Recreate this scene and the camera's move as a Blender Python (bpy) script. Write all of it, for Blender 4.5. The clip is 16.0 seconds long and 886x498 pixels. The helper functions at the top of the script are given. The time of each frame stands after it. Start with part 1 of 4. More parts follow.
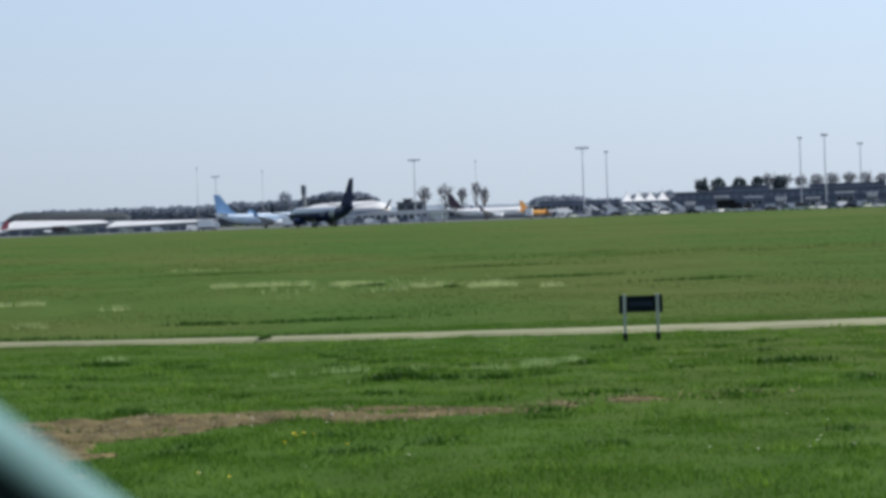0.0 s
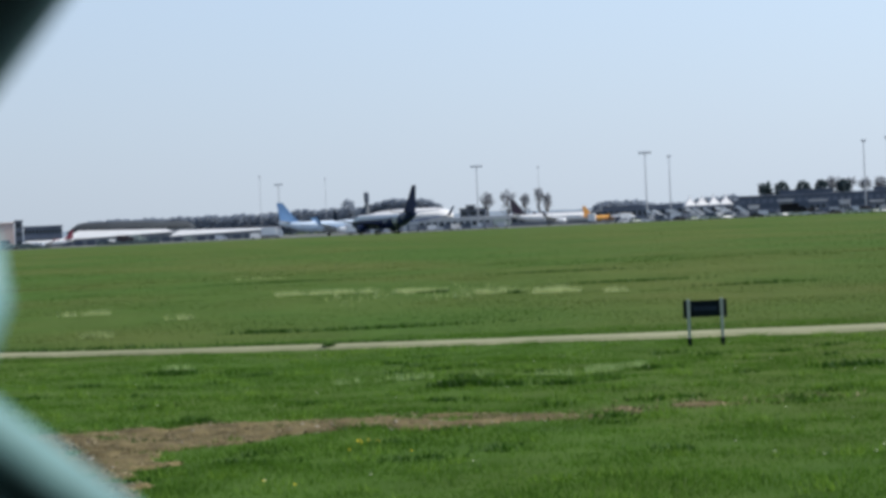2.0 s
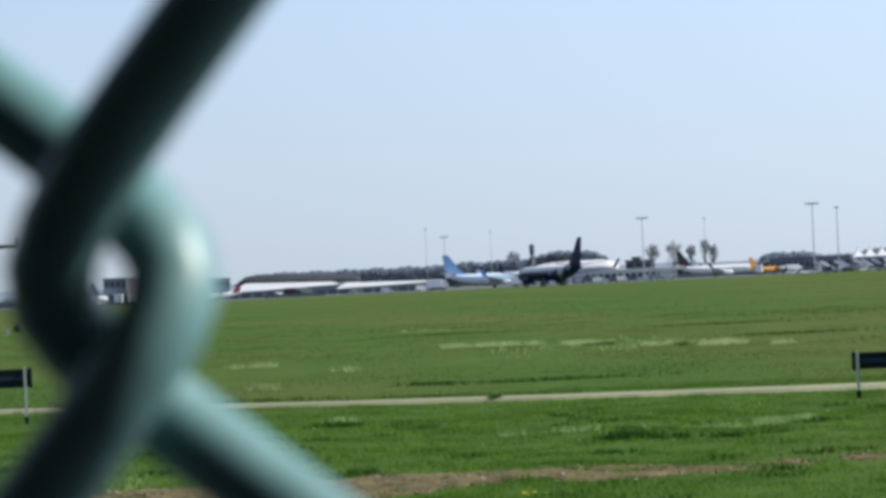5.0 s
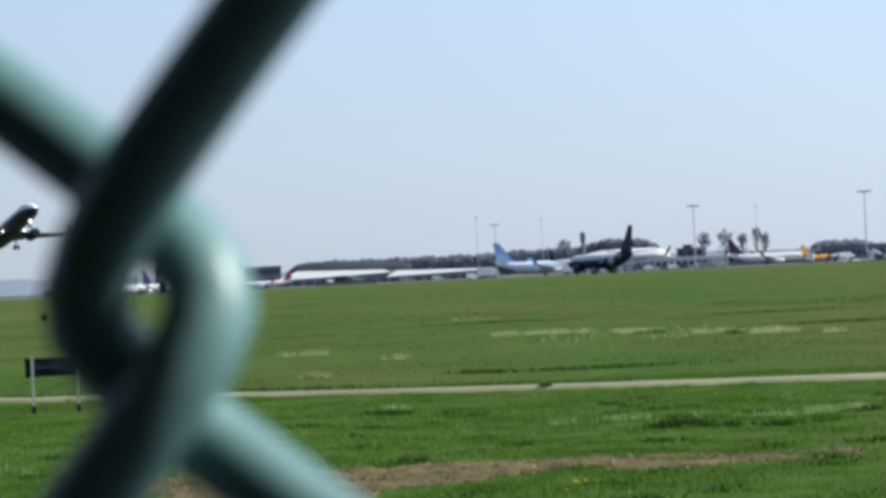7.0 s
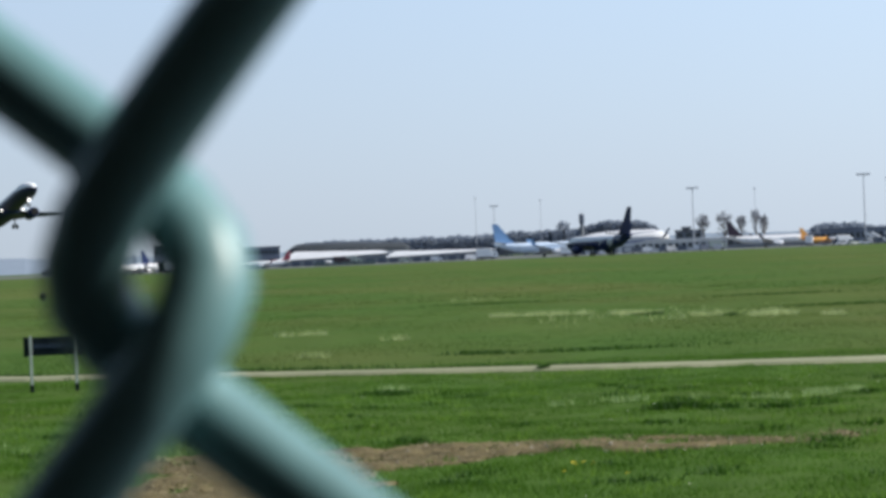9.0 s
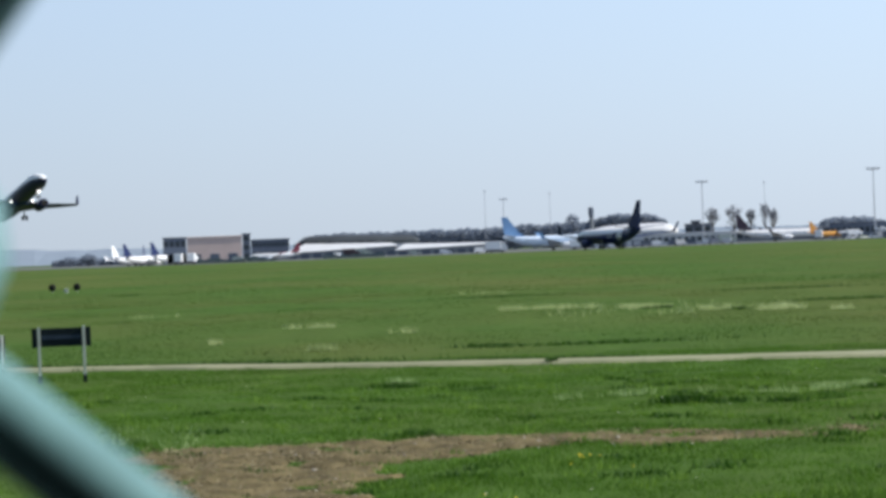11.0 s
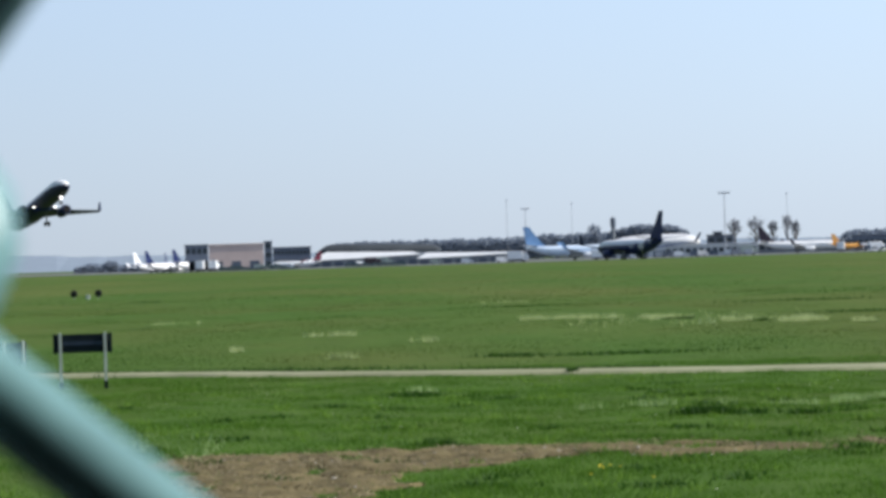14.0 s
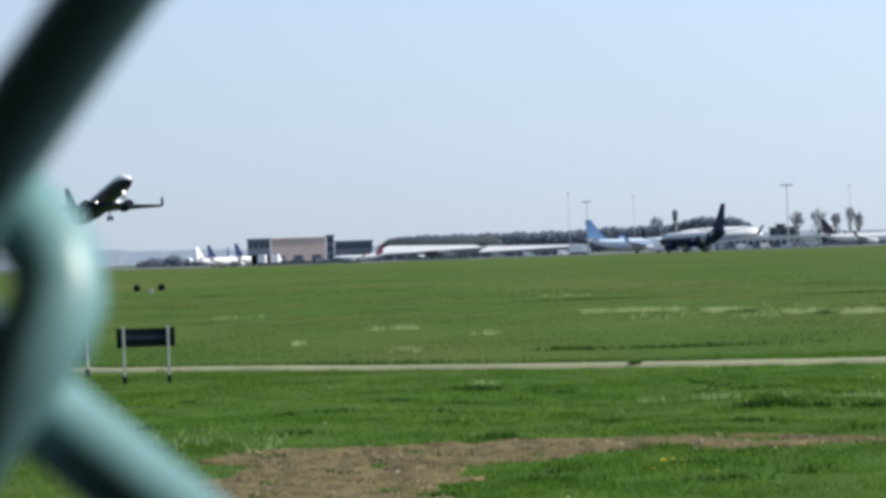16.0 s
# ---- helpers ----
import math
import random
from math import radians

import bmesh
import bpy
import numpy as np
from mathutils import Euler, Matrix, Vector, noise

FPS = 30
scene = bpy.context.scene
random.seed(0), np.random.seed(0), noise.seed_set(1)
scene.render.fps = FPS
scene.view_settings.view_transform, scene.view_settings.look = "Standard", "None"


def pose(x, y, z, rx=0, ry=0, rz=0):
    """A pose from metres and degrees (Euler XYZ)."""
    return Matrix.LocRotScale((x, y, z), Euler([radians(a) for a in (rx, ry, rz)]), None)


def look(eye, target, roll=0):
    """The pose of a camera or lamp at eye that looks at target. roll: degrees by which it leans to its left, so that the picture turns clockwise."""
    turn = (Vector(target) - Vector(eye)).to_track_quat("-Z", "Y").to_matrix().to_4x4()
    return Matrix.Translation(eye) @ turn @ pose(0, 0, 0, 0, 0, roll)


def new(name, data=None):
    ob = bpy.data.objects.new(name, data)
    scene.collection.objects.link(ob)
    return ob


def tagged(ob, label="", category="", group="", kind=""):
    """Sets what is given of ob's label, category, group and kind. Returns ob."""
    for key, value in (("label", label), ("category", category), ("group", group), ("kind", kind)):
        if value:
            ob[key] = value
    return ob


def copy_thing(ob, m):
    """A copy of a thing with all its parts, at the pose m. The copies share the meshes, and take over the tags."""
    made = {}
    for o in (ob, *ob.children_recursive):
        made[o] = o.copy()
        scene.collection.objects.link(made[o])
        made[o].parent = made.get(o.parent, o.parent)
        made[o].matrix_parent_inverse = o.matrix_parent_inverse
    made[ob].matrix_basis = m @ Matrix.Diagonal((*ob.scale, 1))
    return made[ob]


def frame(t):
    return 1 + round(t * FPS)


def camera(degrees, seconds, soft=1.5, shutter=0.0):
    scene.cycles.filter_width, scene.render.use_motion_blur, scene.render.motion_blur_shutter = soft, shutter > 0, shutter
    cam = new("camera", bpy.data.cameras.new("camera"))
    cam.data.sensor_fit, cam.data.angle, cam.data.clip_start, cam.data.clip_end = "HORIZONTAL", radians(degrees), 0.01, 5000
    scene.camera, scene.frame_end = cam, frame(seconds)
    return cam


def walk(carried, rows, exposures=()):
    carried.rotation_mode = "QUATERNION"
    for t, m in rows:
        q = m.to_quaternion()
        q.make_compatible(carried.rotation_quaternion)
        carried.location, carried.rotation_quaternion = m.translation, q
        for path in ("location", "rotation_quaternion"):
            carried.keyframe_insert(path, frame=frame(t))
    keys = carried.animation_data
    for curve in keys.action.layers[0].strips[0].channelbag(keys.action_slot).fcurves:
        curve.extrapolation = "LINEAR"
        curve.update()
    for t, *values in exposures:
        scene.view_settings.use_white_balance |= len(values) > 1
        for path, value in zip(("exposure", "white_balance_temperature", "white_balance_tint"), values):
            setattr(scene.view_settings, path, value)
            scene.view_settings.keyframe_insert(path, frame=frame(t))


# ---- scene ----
cam = camera(20.0, 16.0, soft=3.7)
cam.data.dof.use_dof, cam.data.dof.focus_distance, cam.data.dof.aperture_fstop = True, 400.0, 60.0
EYE = 2.0
# seconds, x, z about the resting eye, yaw, pitch, roll
ROWS = [
    (0.0, -0.0049, 0.0003, -6.189, -0.747, 2.055),
    (0.5, -0.0051, 0.0010, -5.437, -0.962, 2.226),
    (1.0, -0.0049, 0.0013, -4.872, -1.073, 2.310),
    (1.5, -0.0048, 0.0021, -4.909, -0.946, 2.319),
    (2.0, -0.0051, 0.0024, -4.754, -0.546, 2.547),
    (2.5, -0.0054, 0.0016, -4.713, -0.065, 2.674),
    (3.0, -0.0070, 0.0006, -4.869, 0.844, 2.887),
    (3.5, -0.0073, 0.0013, -4.332, 1.167, 3.047),
    (4.0, -0.0082, 0.0004, -3.353, 1.193, 3.077),
    (4.5, -0.0084, -0.0009, -2.653, 1.223, 2.738),
    (5.0, -0.0078, -0.0012, -0.979, 0.815, 2.695),
    (7.5, -0.0066, 0.0010, 0.207, 0.531, 2.656),
    (8.0, -0.0064, 0.0006, 0.200, 0.441, 2.598),
    (8.5, -0.0068, 0.0004, 0.025, 0.393, 2.412),
    (9.0, -0.0068, 0.0004, 0.152, 0.157, 2.419),
    (11.5, 0.0101, -0.0024, 0.450, 0.002, 2.127),
    (12.0, 0.0101, -0.0032, 0.227, 0.054, 1.746),
    (12.5, 0.0101, -0.0032, 0.010, 0.118, 1.773),
    (13.0, 0.0103, -0.0037, 0.131, 0.284, 1.794),
    (13.5, 0.0096, -0.0028, 0.377, 0.375, 1.751),
    (14.0, 0.0090, -0.0024, 0.855, 0.226, 1.779),
    (14.5, 0.0093, -0.0021, 1.109, 0.033, 1.925),
    (15.0, 0.0093, -0.0016, 1.239, -0.135, 1.902),
    (15.5, 0.0095, -0.0012, 2.016, -0.153, 2.047),
    (16.0, 0.0077, 0.0012, 2.265, 0.120, 1.945),
]
walk(cam, [(t, pose(x, 0, EYE + z, 90 + pitch, roll, yaw)) for t, x, z, yaw, pitch, roll in ROWS],
     exposures=((0, 0.27), (3.5, 0.30), (5, 0.36), (9, 0.32), (12, 0.41), (16, 0.40)))

# ---- sky and sun ----
SUN_EL, SUN_ROT = 40.0, 90.0
world = bpy.data.worlds.new("sky")
scene.world = world
world.use_nodes = True
wn, wl = world.node_tree.nodes, world.node_tree.links
sky = wn.new("ShaderNodeTexSky")
sky.sky_type, sky.sun_disc = "NISHITA", False
sky.sun_elevation, sky.sun_rotation = radians(SUN_EL), radians(SUN_ROT)
sky.air_density, sky.dust_density, sky.ozone_density = 1.0, 0.6, 3.0
# spring haze: the sky pales towards the horizon and brightens towards the sun
wco, wsep, wmap, wmix = wn.new("ShaderNodeTexCoord"), wn.new("ShaderNodeSeparateXYZ"), wn.new("ShaderNodeMapRange"), wn.new("ShaderNodeMix")
wl.new(wco.outputs["Generated"], wsep.inputs[0])
wl.new(wsep.outputs["Z"], wmap.inputs["Value"])
wmap.inputs["From Min"].default_value, wmap.inputs["From Max"].default_value = 0.0, 0.55
wmap.inputs["To Min"].default_value, wmap.inputs["To Max"].default_value = 0.88, 0.1
wmix.data_type = "RGBA"
wl.new(wmap.outputs[0], wmix.inputs["Factor"])
wl.new(sky.outputs[0], wmix.inputs["A"])
hmap, hmix = wn.new("ShaderNodeMapRange"), wn.new("ShaderNodeMix")
wl.new(wsep.outputs["Z"], hmap.inputs["Value"])
hmap.inputs["From Min"].default_value, hmap.inputs["From Max"].default_value = -0.01, 0.11
hmix.data_type = "RGBA"
hmix.inputs["A"].default_value, hmix.inputs["B"].default_value = (4.35, 5.05, 6.0, 1), (4.95, 6.2, 8.05, 1)
wl.new(hmap.outputs[0], hmix.inputs["Factor"])
wl.new(hmix.outputs["Result"], wmix.inputs["B"])
glow, tint = wn.new("ShaderNodeMath"), wn.new("ShaderNodeVectorMath")
glow.operation, tint.operation = "MULTIPLY_ADD", "SCALE"
glow.inputs[1].default_value, glow.inputs[2].default_value = 0.42, 1.0
wl.new(wsep.outputs["X"], glow.inputs[0])
wl.new(wmix.outputs["Result"], tint.inputs[0])
wl.new(glow.outputs[0], tint.inputs["Scale"])
wl.new(tint.outputs[0], wn["Background"].inputs[0])
wn["Background"].inputs[1].default_value = 0.10
sun = new("sun", bpy.data.lights.new("sun", "SUN"))
sun.data.energy, sun.data.angle, sun.data.color = 5.0, radians(0.5), (1.0, 0.95, 0.87)
S_DIR = Vector((math.cos(radians(SUN_EL)) * math.sin(radians(SUN_ROT)), math.cos(radians(SUN_EL)) * math.cos(radians(SUN_ROT)), math.sin(radians(SUN_EL))))
sun.matrix_basis = look(S_DIR * 50, (0, 0, 0))


# ---- materials ----
def material(name, colour, rough=0.6, metal=0.0, other=None, scale=3.0, spread=0.25, bump=0.0, island=0.0, spec=0.5):
    """Two scales of noise between a colour and another, with fine relief."""
    m = bpy.data.materials.new(name)
    m.use_nodes = True
    n, l = m.node_tree.nodes, m.node_tree.links
    b = n["Principled BSDF"]
    b.inputs["Roughness"].default_value, b.inputs["Metallic"].default_value = rough, metal
    b.inputs["Specular IOR Level"].default_value = spec
    other = other or tuple(c * (1 - spread) for c in colour)
    co = n.new("ShaderNodeTexCoord")
    big, fine = n.new("ShaderNodeTexNoise"), n.new("ShaderNodeTexNoise")
    big.inputs["Scale"].default_value, fine.inputs["Scale"].default_value = scale, scale * 9
    big.inputs["Detail"].default_value = fine.inputs["Detail"].default_value = 4
    for tex in (big, fine):
        l.new(co.outputs["Object"], tex.inputs["Vector"])
    add = n.new("ShaderNodeMath")
    add.operation = "MULTIPLY_ADD"
    l.new(fine.outputs[0], add.inputs[0])
    add.inputs[1].default_value = 0.45
    l.new(big.outputs[0], add.inputs[2])
    fac = add.outputs[0]
    if island:
        geo = n.new("ShaderNodeNewGeometry")
        mul = n.new("ShaderNodeMath")
        mul.operation = "MULTIPLY_ADD"
        l.new(geo.outputs["Random Per Island"], mul.inputs[0])
        mul.inputs[1].default_value = island
        l.new(fac, mul.inputs[2])
        sub = n.new("ShaderNodeMath")
        sub.operation = "SUBTRACT"
        l.new(mul.outputs[0], sub.inputs[0])
        sub.inputs[1].default_value = island * 0.5
        fac = sub.outputs[0]
    ramp = n.new("ShaderNodeValToRGB")
    ramp.color_ramp.elements[0].position, ramp.color_ramp.elements[1].position = 0.45, 0.98
    ramp.color_ramp.elements[0].color, ramp.color_ramp.elements[1].color = (*other, 1), (*colour, 1)
    l.new(fac, ramp.inputs[0])
    l.new(ramp.outputs[0], b.inputs["Base Color"])
    if bump:
        bp = n.new("ShaderNodeBump")
        bp.inputs["Strength"].default_value, bp.inputs["Distance"].default_value = bump, 0.02
        l.new(fine.outputs[0], bp.inputs["Height"])
        l.new(bp.outputs[0], b.inputs["Normal"])
    return m


M_PVC = material("green_pvc", (0.140, 0.285, 0.302), 0.42, other=(0.11, 0.23, 0.245), scale=300, spec=0.6)
M_GRASS = material("grass_blades", (0.096, 0.198, 0.026), 0.7, other=(0.053, 0.122, 0.014), scale=0.9, island=0.35, spec=0.08)
M_DRY = material("dry_grass", (0.46, 0.53, 0.26), 0.8, other=(0.22, 0.29, 0.10), scale=0.6, island=0.5, spec=0.2)
M_STRAW = material("dead_straw", (0.34, 0.29, 0.18), 0.85, other=(0.15, 0.125, 0.075), scale=2.0, island=0.6, spec=0.2)
M_PALE = material("pale_tufts", (0.36, 0.48, 0.22), 0.7, other=(0.20, 0.30, 0.09), scale=0.8, island=0.5, spec=0.2)
M_STONES = material("pale_stones", (0.36, 0.33, 0.27), 0.9, other=(0.20, 0.18, 0.14), scale=12, island=0.5, spec=0.2)
M_CLOD = material("dark_clods", (0.07, 0.055, 0.035), 0.95, other=(0.04, 0.03, 0.02), scale=3.0, island=0.5, spec=0.1)
M_TUFT = material("light_tufts", (0.16, 0.28, 0.04), 0.7, other=(0.095, 0.19, 0.02), scale=1.5, island=0.5, spec=0.2)
M_WEED = material("dark_weed", (0.035, 0.10, 0.008), 0.7, other=(0.016, 0.055, 0.004), scale=0.8, island=0.4, spec=0.3)
M_FLOWER = material("yellow_petals", (0.75, 0.62, 0.03), 0.6, other=(0.65, 0.5, 0.02), scale=8, island=0.4)
M_BUD = material("white_petals", (0.75, 0.78, 0.6), 0.6, scale=8, island=0.4)
M_SOIL = material("bare_soil", (0.175, 0.142, 0.070), 0.95, other=(0.045, 0.036, 0.017), scale=2.6, bump=1.0, spec=0.1)
M_ROAD = material("worn_asphalt", (0.265, 0.27, 0.165), 0.9, other=(0.19, 0.20, 0.115), scale=0.7, bump=0.3, spec=0.2)
M_ASPHALT = material("dark_asphalt", (0.05, 0.05, 0.052), 0.9, scale=2, bump=0.4)
M_APRON = material("apron_concrete", (0.15, 0.155, 0.155), 0.95, other=(0.10, 0.11, 0.115), scale=0.05, bump=0.2, spec=0.05)
M_POST = material("galvanised_post", (0.48, 0.52, 0.46), 0.5, 0.3, other=(0.3, 0.34, 0.3), scale=6, bump=0.2)
M_BOARD = material("sign_back", (0.008, 0.014, 0.018), 0.7, other=(0.004, 0.008, 0.011), scale=5, spec=0.1)
M_BAND = material("sign_rail", (0.02, 0.034, 0.056), 0.6, other=(0.012, 0.02, 0.034), scale=5, spec=0.2)
M_BLACK = material("black_rubber", (0.010, 0.010, 0.011), 0.8, scale=2, spec=0.15)
M_WHITE = material("white_paint", (0.80, 0.81, 0.82), 0.35, scale=0.3, spread=0.12)
M_ROOF = material("white_roof_sheet", (0.60, 0.61, 0.62), 0.5, scale=0.08, spread=0.2)
M_GREYWALL = material("grey_cladding", (0.22, 0.24, 0.26), 0.6, scale=0.1, spread=0.35)
M_STONE = material("pale_grey_cladding", (0.58, 0.60, 0.61), 0.6, scale=0.1, spread=0.25)
M_BLUEWALL = material("slate_blue_cladding", (0.17, 0.20, 0.26), 0.6, scale=0.1, spread=0.4)
M_DARKWALL = material("dark_cladding", (0.088, 0.112, 0.155), 0.55, scale=0.1, spread=0.4)
M_SLATEROOF = material("slate_roof_sheet", (0.05, 0.058, 0.066), 0.8, scale=0.08, spread=0.3, spec=0.1)
M_BRICK = material("pale_brick", (0.62, 0.49, 0.44), 0.85, other=(0.53, 0.41, 0.37), scale=0.15, bump=0.2)
M_GLASS = material("dark_glazing", (0.03, 0.04, 0.05), 0.12, scale=0.2)
M_STEEL = material("mast_steel", (0.45, 0.47, 0.50), 0.5, 0.2, scale=0.4)
M_NAVY = material("navy_paint", (0.017, 0.029, 0.10), 0.5, scale=0.3, spread=0.3, spec=0.15)
M_STEELBLUE = material("steel_blue_paint", (0.022, 0.026, 0.07), 0.45, scale=0.3, spread=0.3, spec=0.25)
M_SKYBLUE = material("sky_blue_paint", (0.27, 0.47, 0.76), 0.4, scale=0.3, spread=0.2)
M_PALEBLUE = material("pale_blue_paint", (0.62, 0.73, 0.86), 0.4, scale=0.3, spread=0.15)
M_ORANGE = material("orange_paint", (0.74, 0.37, 0.08), 0.35, scale=0.3, spread=0.2)
M_RED = material("red_paint", (0.34, 0.06, 0.09), 0.4, scale=0.3, spread=0.3)
M_PURPLE = material("plum_paint", (0.035, 0.016, 0.035), 0.35, scale=0.3, spread=0.3)
M_BARK = material("bark", (0.09, 0.075, 0.06), 0.9, scale=0.5)
# distance haze is mixed into the blue-grey of far leaves and twigs
M_HAZED_LEAF = material("hazed_leaves", (0.28, 0.325, 0.39), 0.9, other=(0.22, 0.26, 0.32), scale=0.1, island=0.4, spec=0.2)
M_HAZED_TWIG = material("hazed_bare_twigs", (0.23, 0.245, 0.275), 0.9, other=(0.16, 0.17, 0.195), scale=0.2, island=0.3)
M_CONIFER = material("conifer_needles", (0.085, 0.120, 0.130), 0.8, other=(0.050, 0.075, 0.085), scale=0.2, island=0.4, spec=0.1)
# the ridge's base colour carries the horizon haze
M_RIDGE = material("haze_painted_ridge", (0.21, 0.255, 0.31), 0.95, other=(0.18, 0.22, 0.27), scale=0.004, spec=0.0)
M_MAROON = material("maroon_paint", (0.06, 0.03, 0.035), 0.5, scale=0.3)
# near-black, so the added wall behind the viewpoint throws back little light
M_SHADE_WALL = material("shade_wall_dark", (0.02, 0.018, 0.016), 0.9, scale=1.5, bump=0.3, spec=0.1)
M_TARP = material("tent_canvas", (0.82, 0.82, 0.82), 0.7, scale=0.3, spread=0.08)


M_LAMP = material("lit_lamp", (0.9, 0.9, 0.9), 0.4)
M_LAMP.node_tree.nodes["Principled BSDF"].inputs["Emission Color"].default_value = (1, 0.97, 0.92, 1)
M_LAMP.node_tree.nodes["Principled BSDF"].inputs["Emission Strength"].default_value = 3.0


def grass_ground():
    """Turf seen between the blades: several scales of green, drier in patches."""
    m = material("turf", (0.062, 0.116, 0.023), 0.95, other=(0.037, 0.075, 0.013), scale=0.9, bump=0.6, spec=0.03)
    n, l = m.node_tree.nodes, m.node_tree.links
    b = n["Principled BSDF"]
    old = b.inputs["Base Color"].links[0].from_socket
    co = n.new("ShaderNodeTexCoord")
    mp = n.new("ShaderNodeMapping")
    mp.inputs["Scale"].default_value = (0.03, 0.011, 1)
    l.new(co.outputs["Object"], mp.inputs["Vector"])
    tex = n.new("ShaderNodeTexNoise")
    tex.inputs["Scale"].default_value, tex.inputs["Detail"].default_value = 1.0, 5
    l.new(mp.outputs[0], tex.inputs["Vector"])
    ramp = n.new("ShaderNodeValToRGB")
    ramp.color_ramp.elements[0].position, ramp.color_ramp.elements[1].position = 0.48, 0.72
    l.new(tex.outputs[0], ramp.inputs[0])
    mix = n.new("ShaderNodeMix")
    mix.data_type = "RGBA"
    l.new(ramp.outputs[0], mix.inputs["Factor"])
    l.new(old, mix.inputs["A"])
    mix.inputs["B"].default_value = (0.094, 0.114, 0.032, 1)
    l.new(mix.outputs["Result"], b.inputs["Base Color"])
    return m


M_TURF = grass_ground()


def dry_bands(m, colour, strength):
    """Drier, browner bands of turf lying across the field."""
    n, l = m.node_tree.nodes, m.node_tree.links
    b = n["Principled BSDF"]
    old = b.inputs["Base Color"].links[0].from_socket
    co, mp, tex, ramp, mix = n.new("ShaderNodeTexCoord"), n.new("ShaderNodeMapping"), n.new("ShaderNodeTexNoise"), n.new("ShaderNodeValToRGB"), n.new("ShaderNodeMix")
    mp.inputs["Scale"].default_value, mp.inputs["Location"].default_value = (0.045, 0.02, 0.0), (0.3, 0.75, 0.0)
    l.new(co.outputs["Object"], mp.inputs["Vector"])
    l.new(mp.outputs[0], tex.inputs["Vector"])
    tex.inputs["Scale"].default_value, tex.inputs["Detail"].default_value, tex.inputs["Roughness"].default_value = 1.6, 6, 0.6
    ramp.color_ramp.elements[0].position, ramp.color_ramp.elements[1].position = 0.43, 0.66
    ramp.color_ramp.elements[1].color = (strength, strength, strength, 1)
    l.new(tex.outputs[0], ramp.inputs[0])
    mix.data_type = "RGBA"
    l.new(ramp.outputs[0], mix.inputs["Factor"])
    l.new(old, mix.inputs["A"])
    mix.inputs["B"].default_value = (*colour, 1)
    l.new(mix.outputs["Result"], b.inputs["Base Color"])


M_FIELD = material("field_blades", (0.070, 0.134, 0.026), 0.7, other=(0.048, 0.102, 0.017), scale=0.5, island=0.2, spec=0.08)
dry_bands(M_FIELD, (0.112, 0.112, 0.036), 0.5)
dry_bands(M_TURF, (0.098, 0.098, 0.032), 0.5)


def let_light_through(m, share_):
    """Thin blades pass part of the light on."""
    n, l = m.node_tree.nodes, m.node_tree.links
    b = n["Principled BSDF"]
    t, x = n.new("ShaderNodeBsdfTranslucent"), n.new("ShaderNodeMixShader")
    l.new(b.inputs["Base Color"].links[0].from_socket, t.inputs["Color"])
    x.inputs[0].default_value = share_
    l.new(b.outputs[0], x.inputs[1])
    l.new(t.outputs[0], x.inputs[2])
    l.new(x.outputs[0], n["Material Output"].inputs["Surface"])


for leaf in (M_GRASS, M_TUFT, M_PALE, M_FIELD, M_DRY, M_WEED, M_HAZED_LEAF, M_HAZED_TWIG, M_CONIFER):
    let_light_through(leaf, 0.45)


# ---- builders ----
def at(bearing, distance, z=0.0):
    """The place at a bearing (degrees right of north) and distance from the eye."""
    return Vector((distance * math.sin(radians(bearing)), distance * math.cos(radians(bearing)), z))


def rise(elevation, distance):
    """The height seen at an elevation (degrees) and distance."""
    return EYE + distance * math.tan(radians(elevation))


def thing(name, place=None, turn=0.0, size=1.0):
    ob = new(name)
    ob.matrix_basis = (Matrix.Translation(place) if place is not None else Matrix()) @ Matrix.Rotation(radians(turn), 4, "Z") @ Matrix.Scale(size, 4)
    return ob


def part(name, bm, mat, parent=None, label="", smooth=False):
    me = bpy.data.meshes.new(name)
    bmesh.ops.recalc_face_normals(bm, faces=bm.faces)
    if smooth:
        for f in bm.faces:
            f.smooth = True
    bm.to_mesh(me)
    bm.free()
    me.materials.append(mat)
    ob = new(name, me)
    ob.parent = parent
    if label:
        ob["label"] = label
    return ob


def share(ob, m, parent=None):
    """Another object on the same mesh."""
    o = new(ob.name.split(".")[0], ob.data)
    o.parent = parent or ob.parent
    o.matrix_basis = m
    for key in ("label",):
        if key in ob:
            o[key] = ob[key]
    return o


def box(x0, x1, y0, y1, z0, z1, bevel=0.0, bm=None):
    own = bmesh.new()
    bmesh.ops.create_cube(own, size=1)
    for v in own.verts:
        v.co = Vector((x0 + (v.co.x + 0.5) * (x1 - x0), y0 + (v.co.y + 0.5) * (y1 - y0), z0 + (v.co.z + 0.5) * (z1 - z0)))
    if bevel:
        bmesh.ops.bevel(own, geom=own.edges[:], offset=bevel, segments=1, affect="EDGES")
    if bm is None:
        return own
    me = bpy.data.meshes.new("scratch")
    own.to_mesh(me)
    own.free()
    bm.from_mesh(me)
    bpy.data.meshes.remove(me)
    return bm


def loft(rings, bm=None, caps=True):
    bm = bm or bmesh.new()
    vs = [[bm.verts.new(p) for p in r] for r in rings]
    for a, b in zip(vs, vs[1:]):
        for i in range(len(a)):
            j = (i + 1) % len(a)
            bm.faces.new((a[i], a[j], b[j], b[i]))
    if caps:
        bm.faces.new(vs[0])
        bm.faces.new(vs[-1])
    return bm


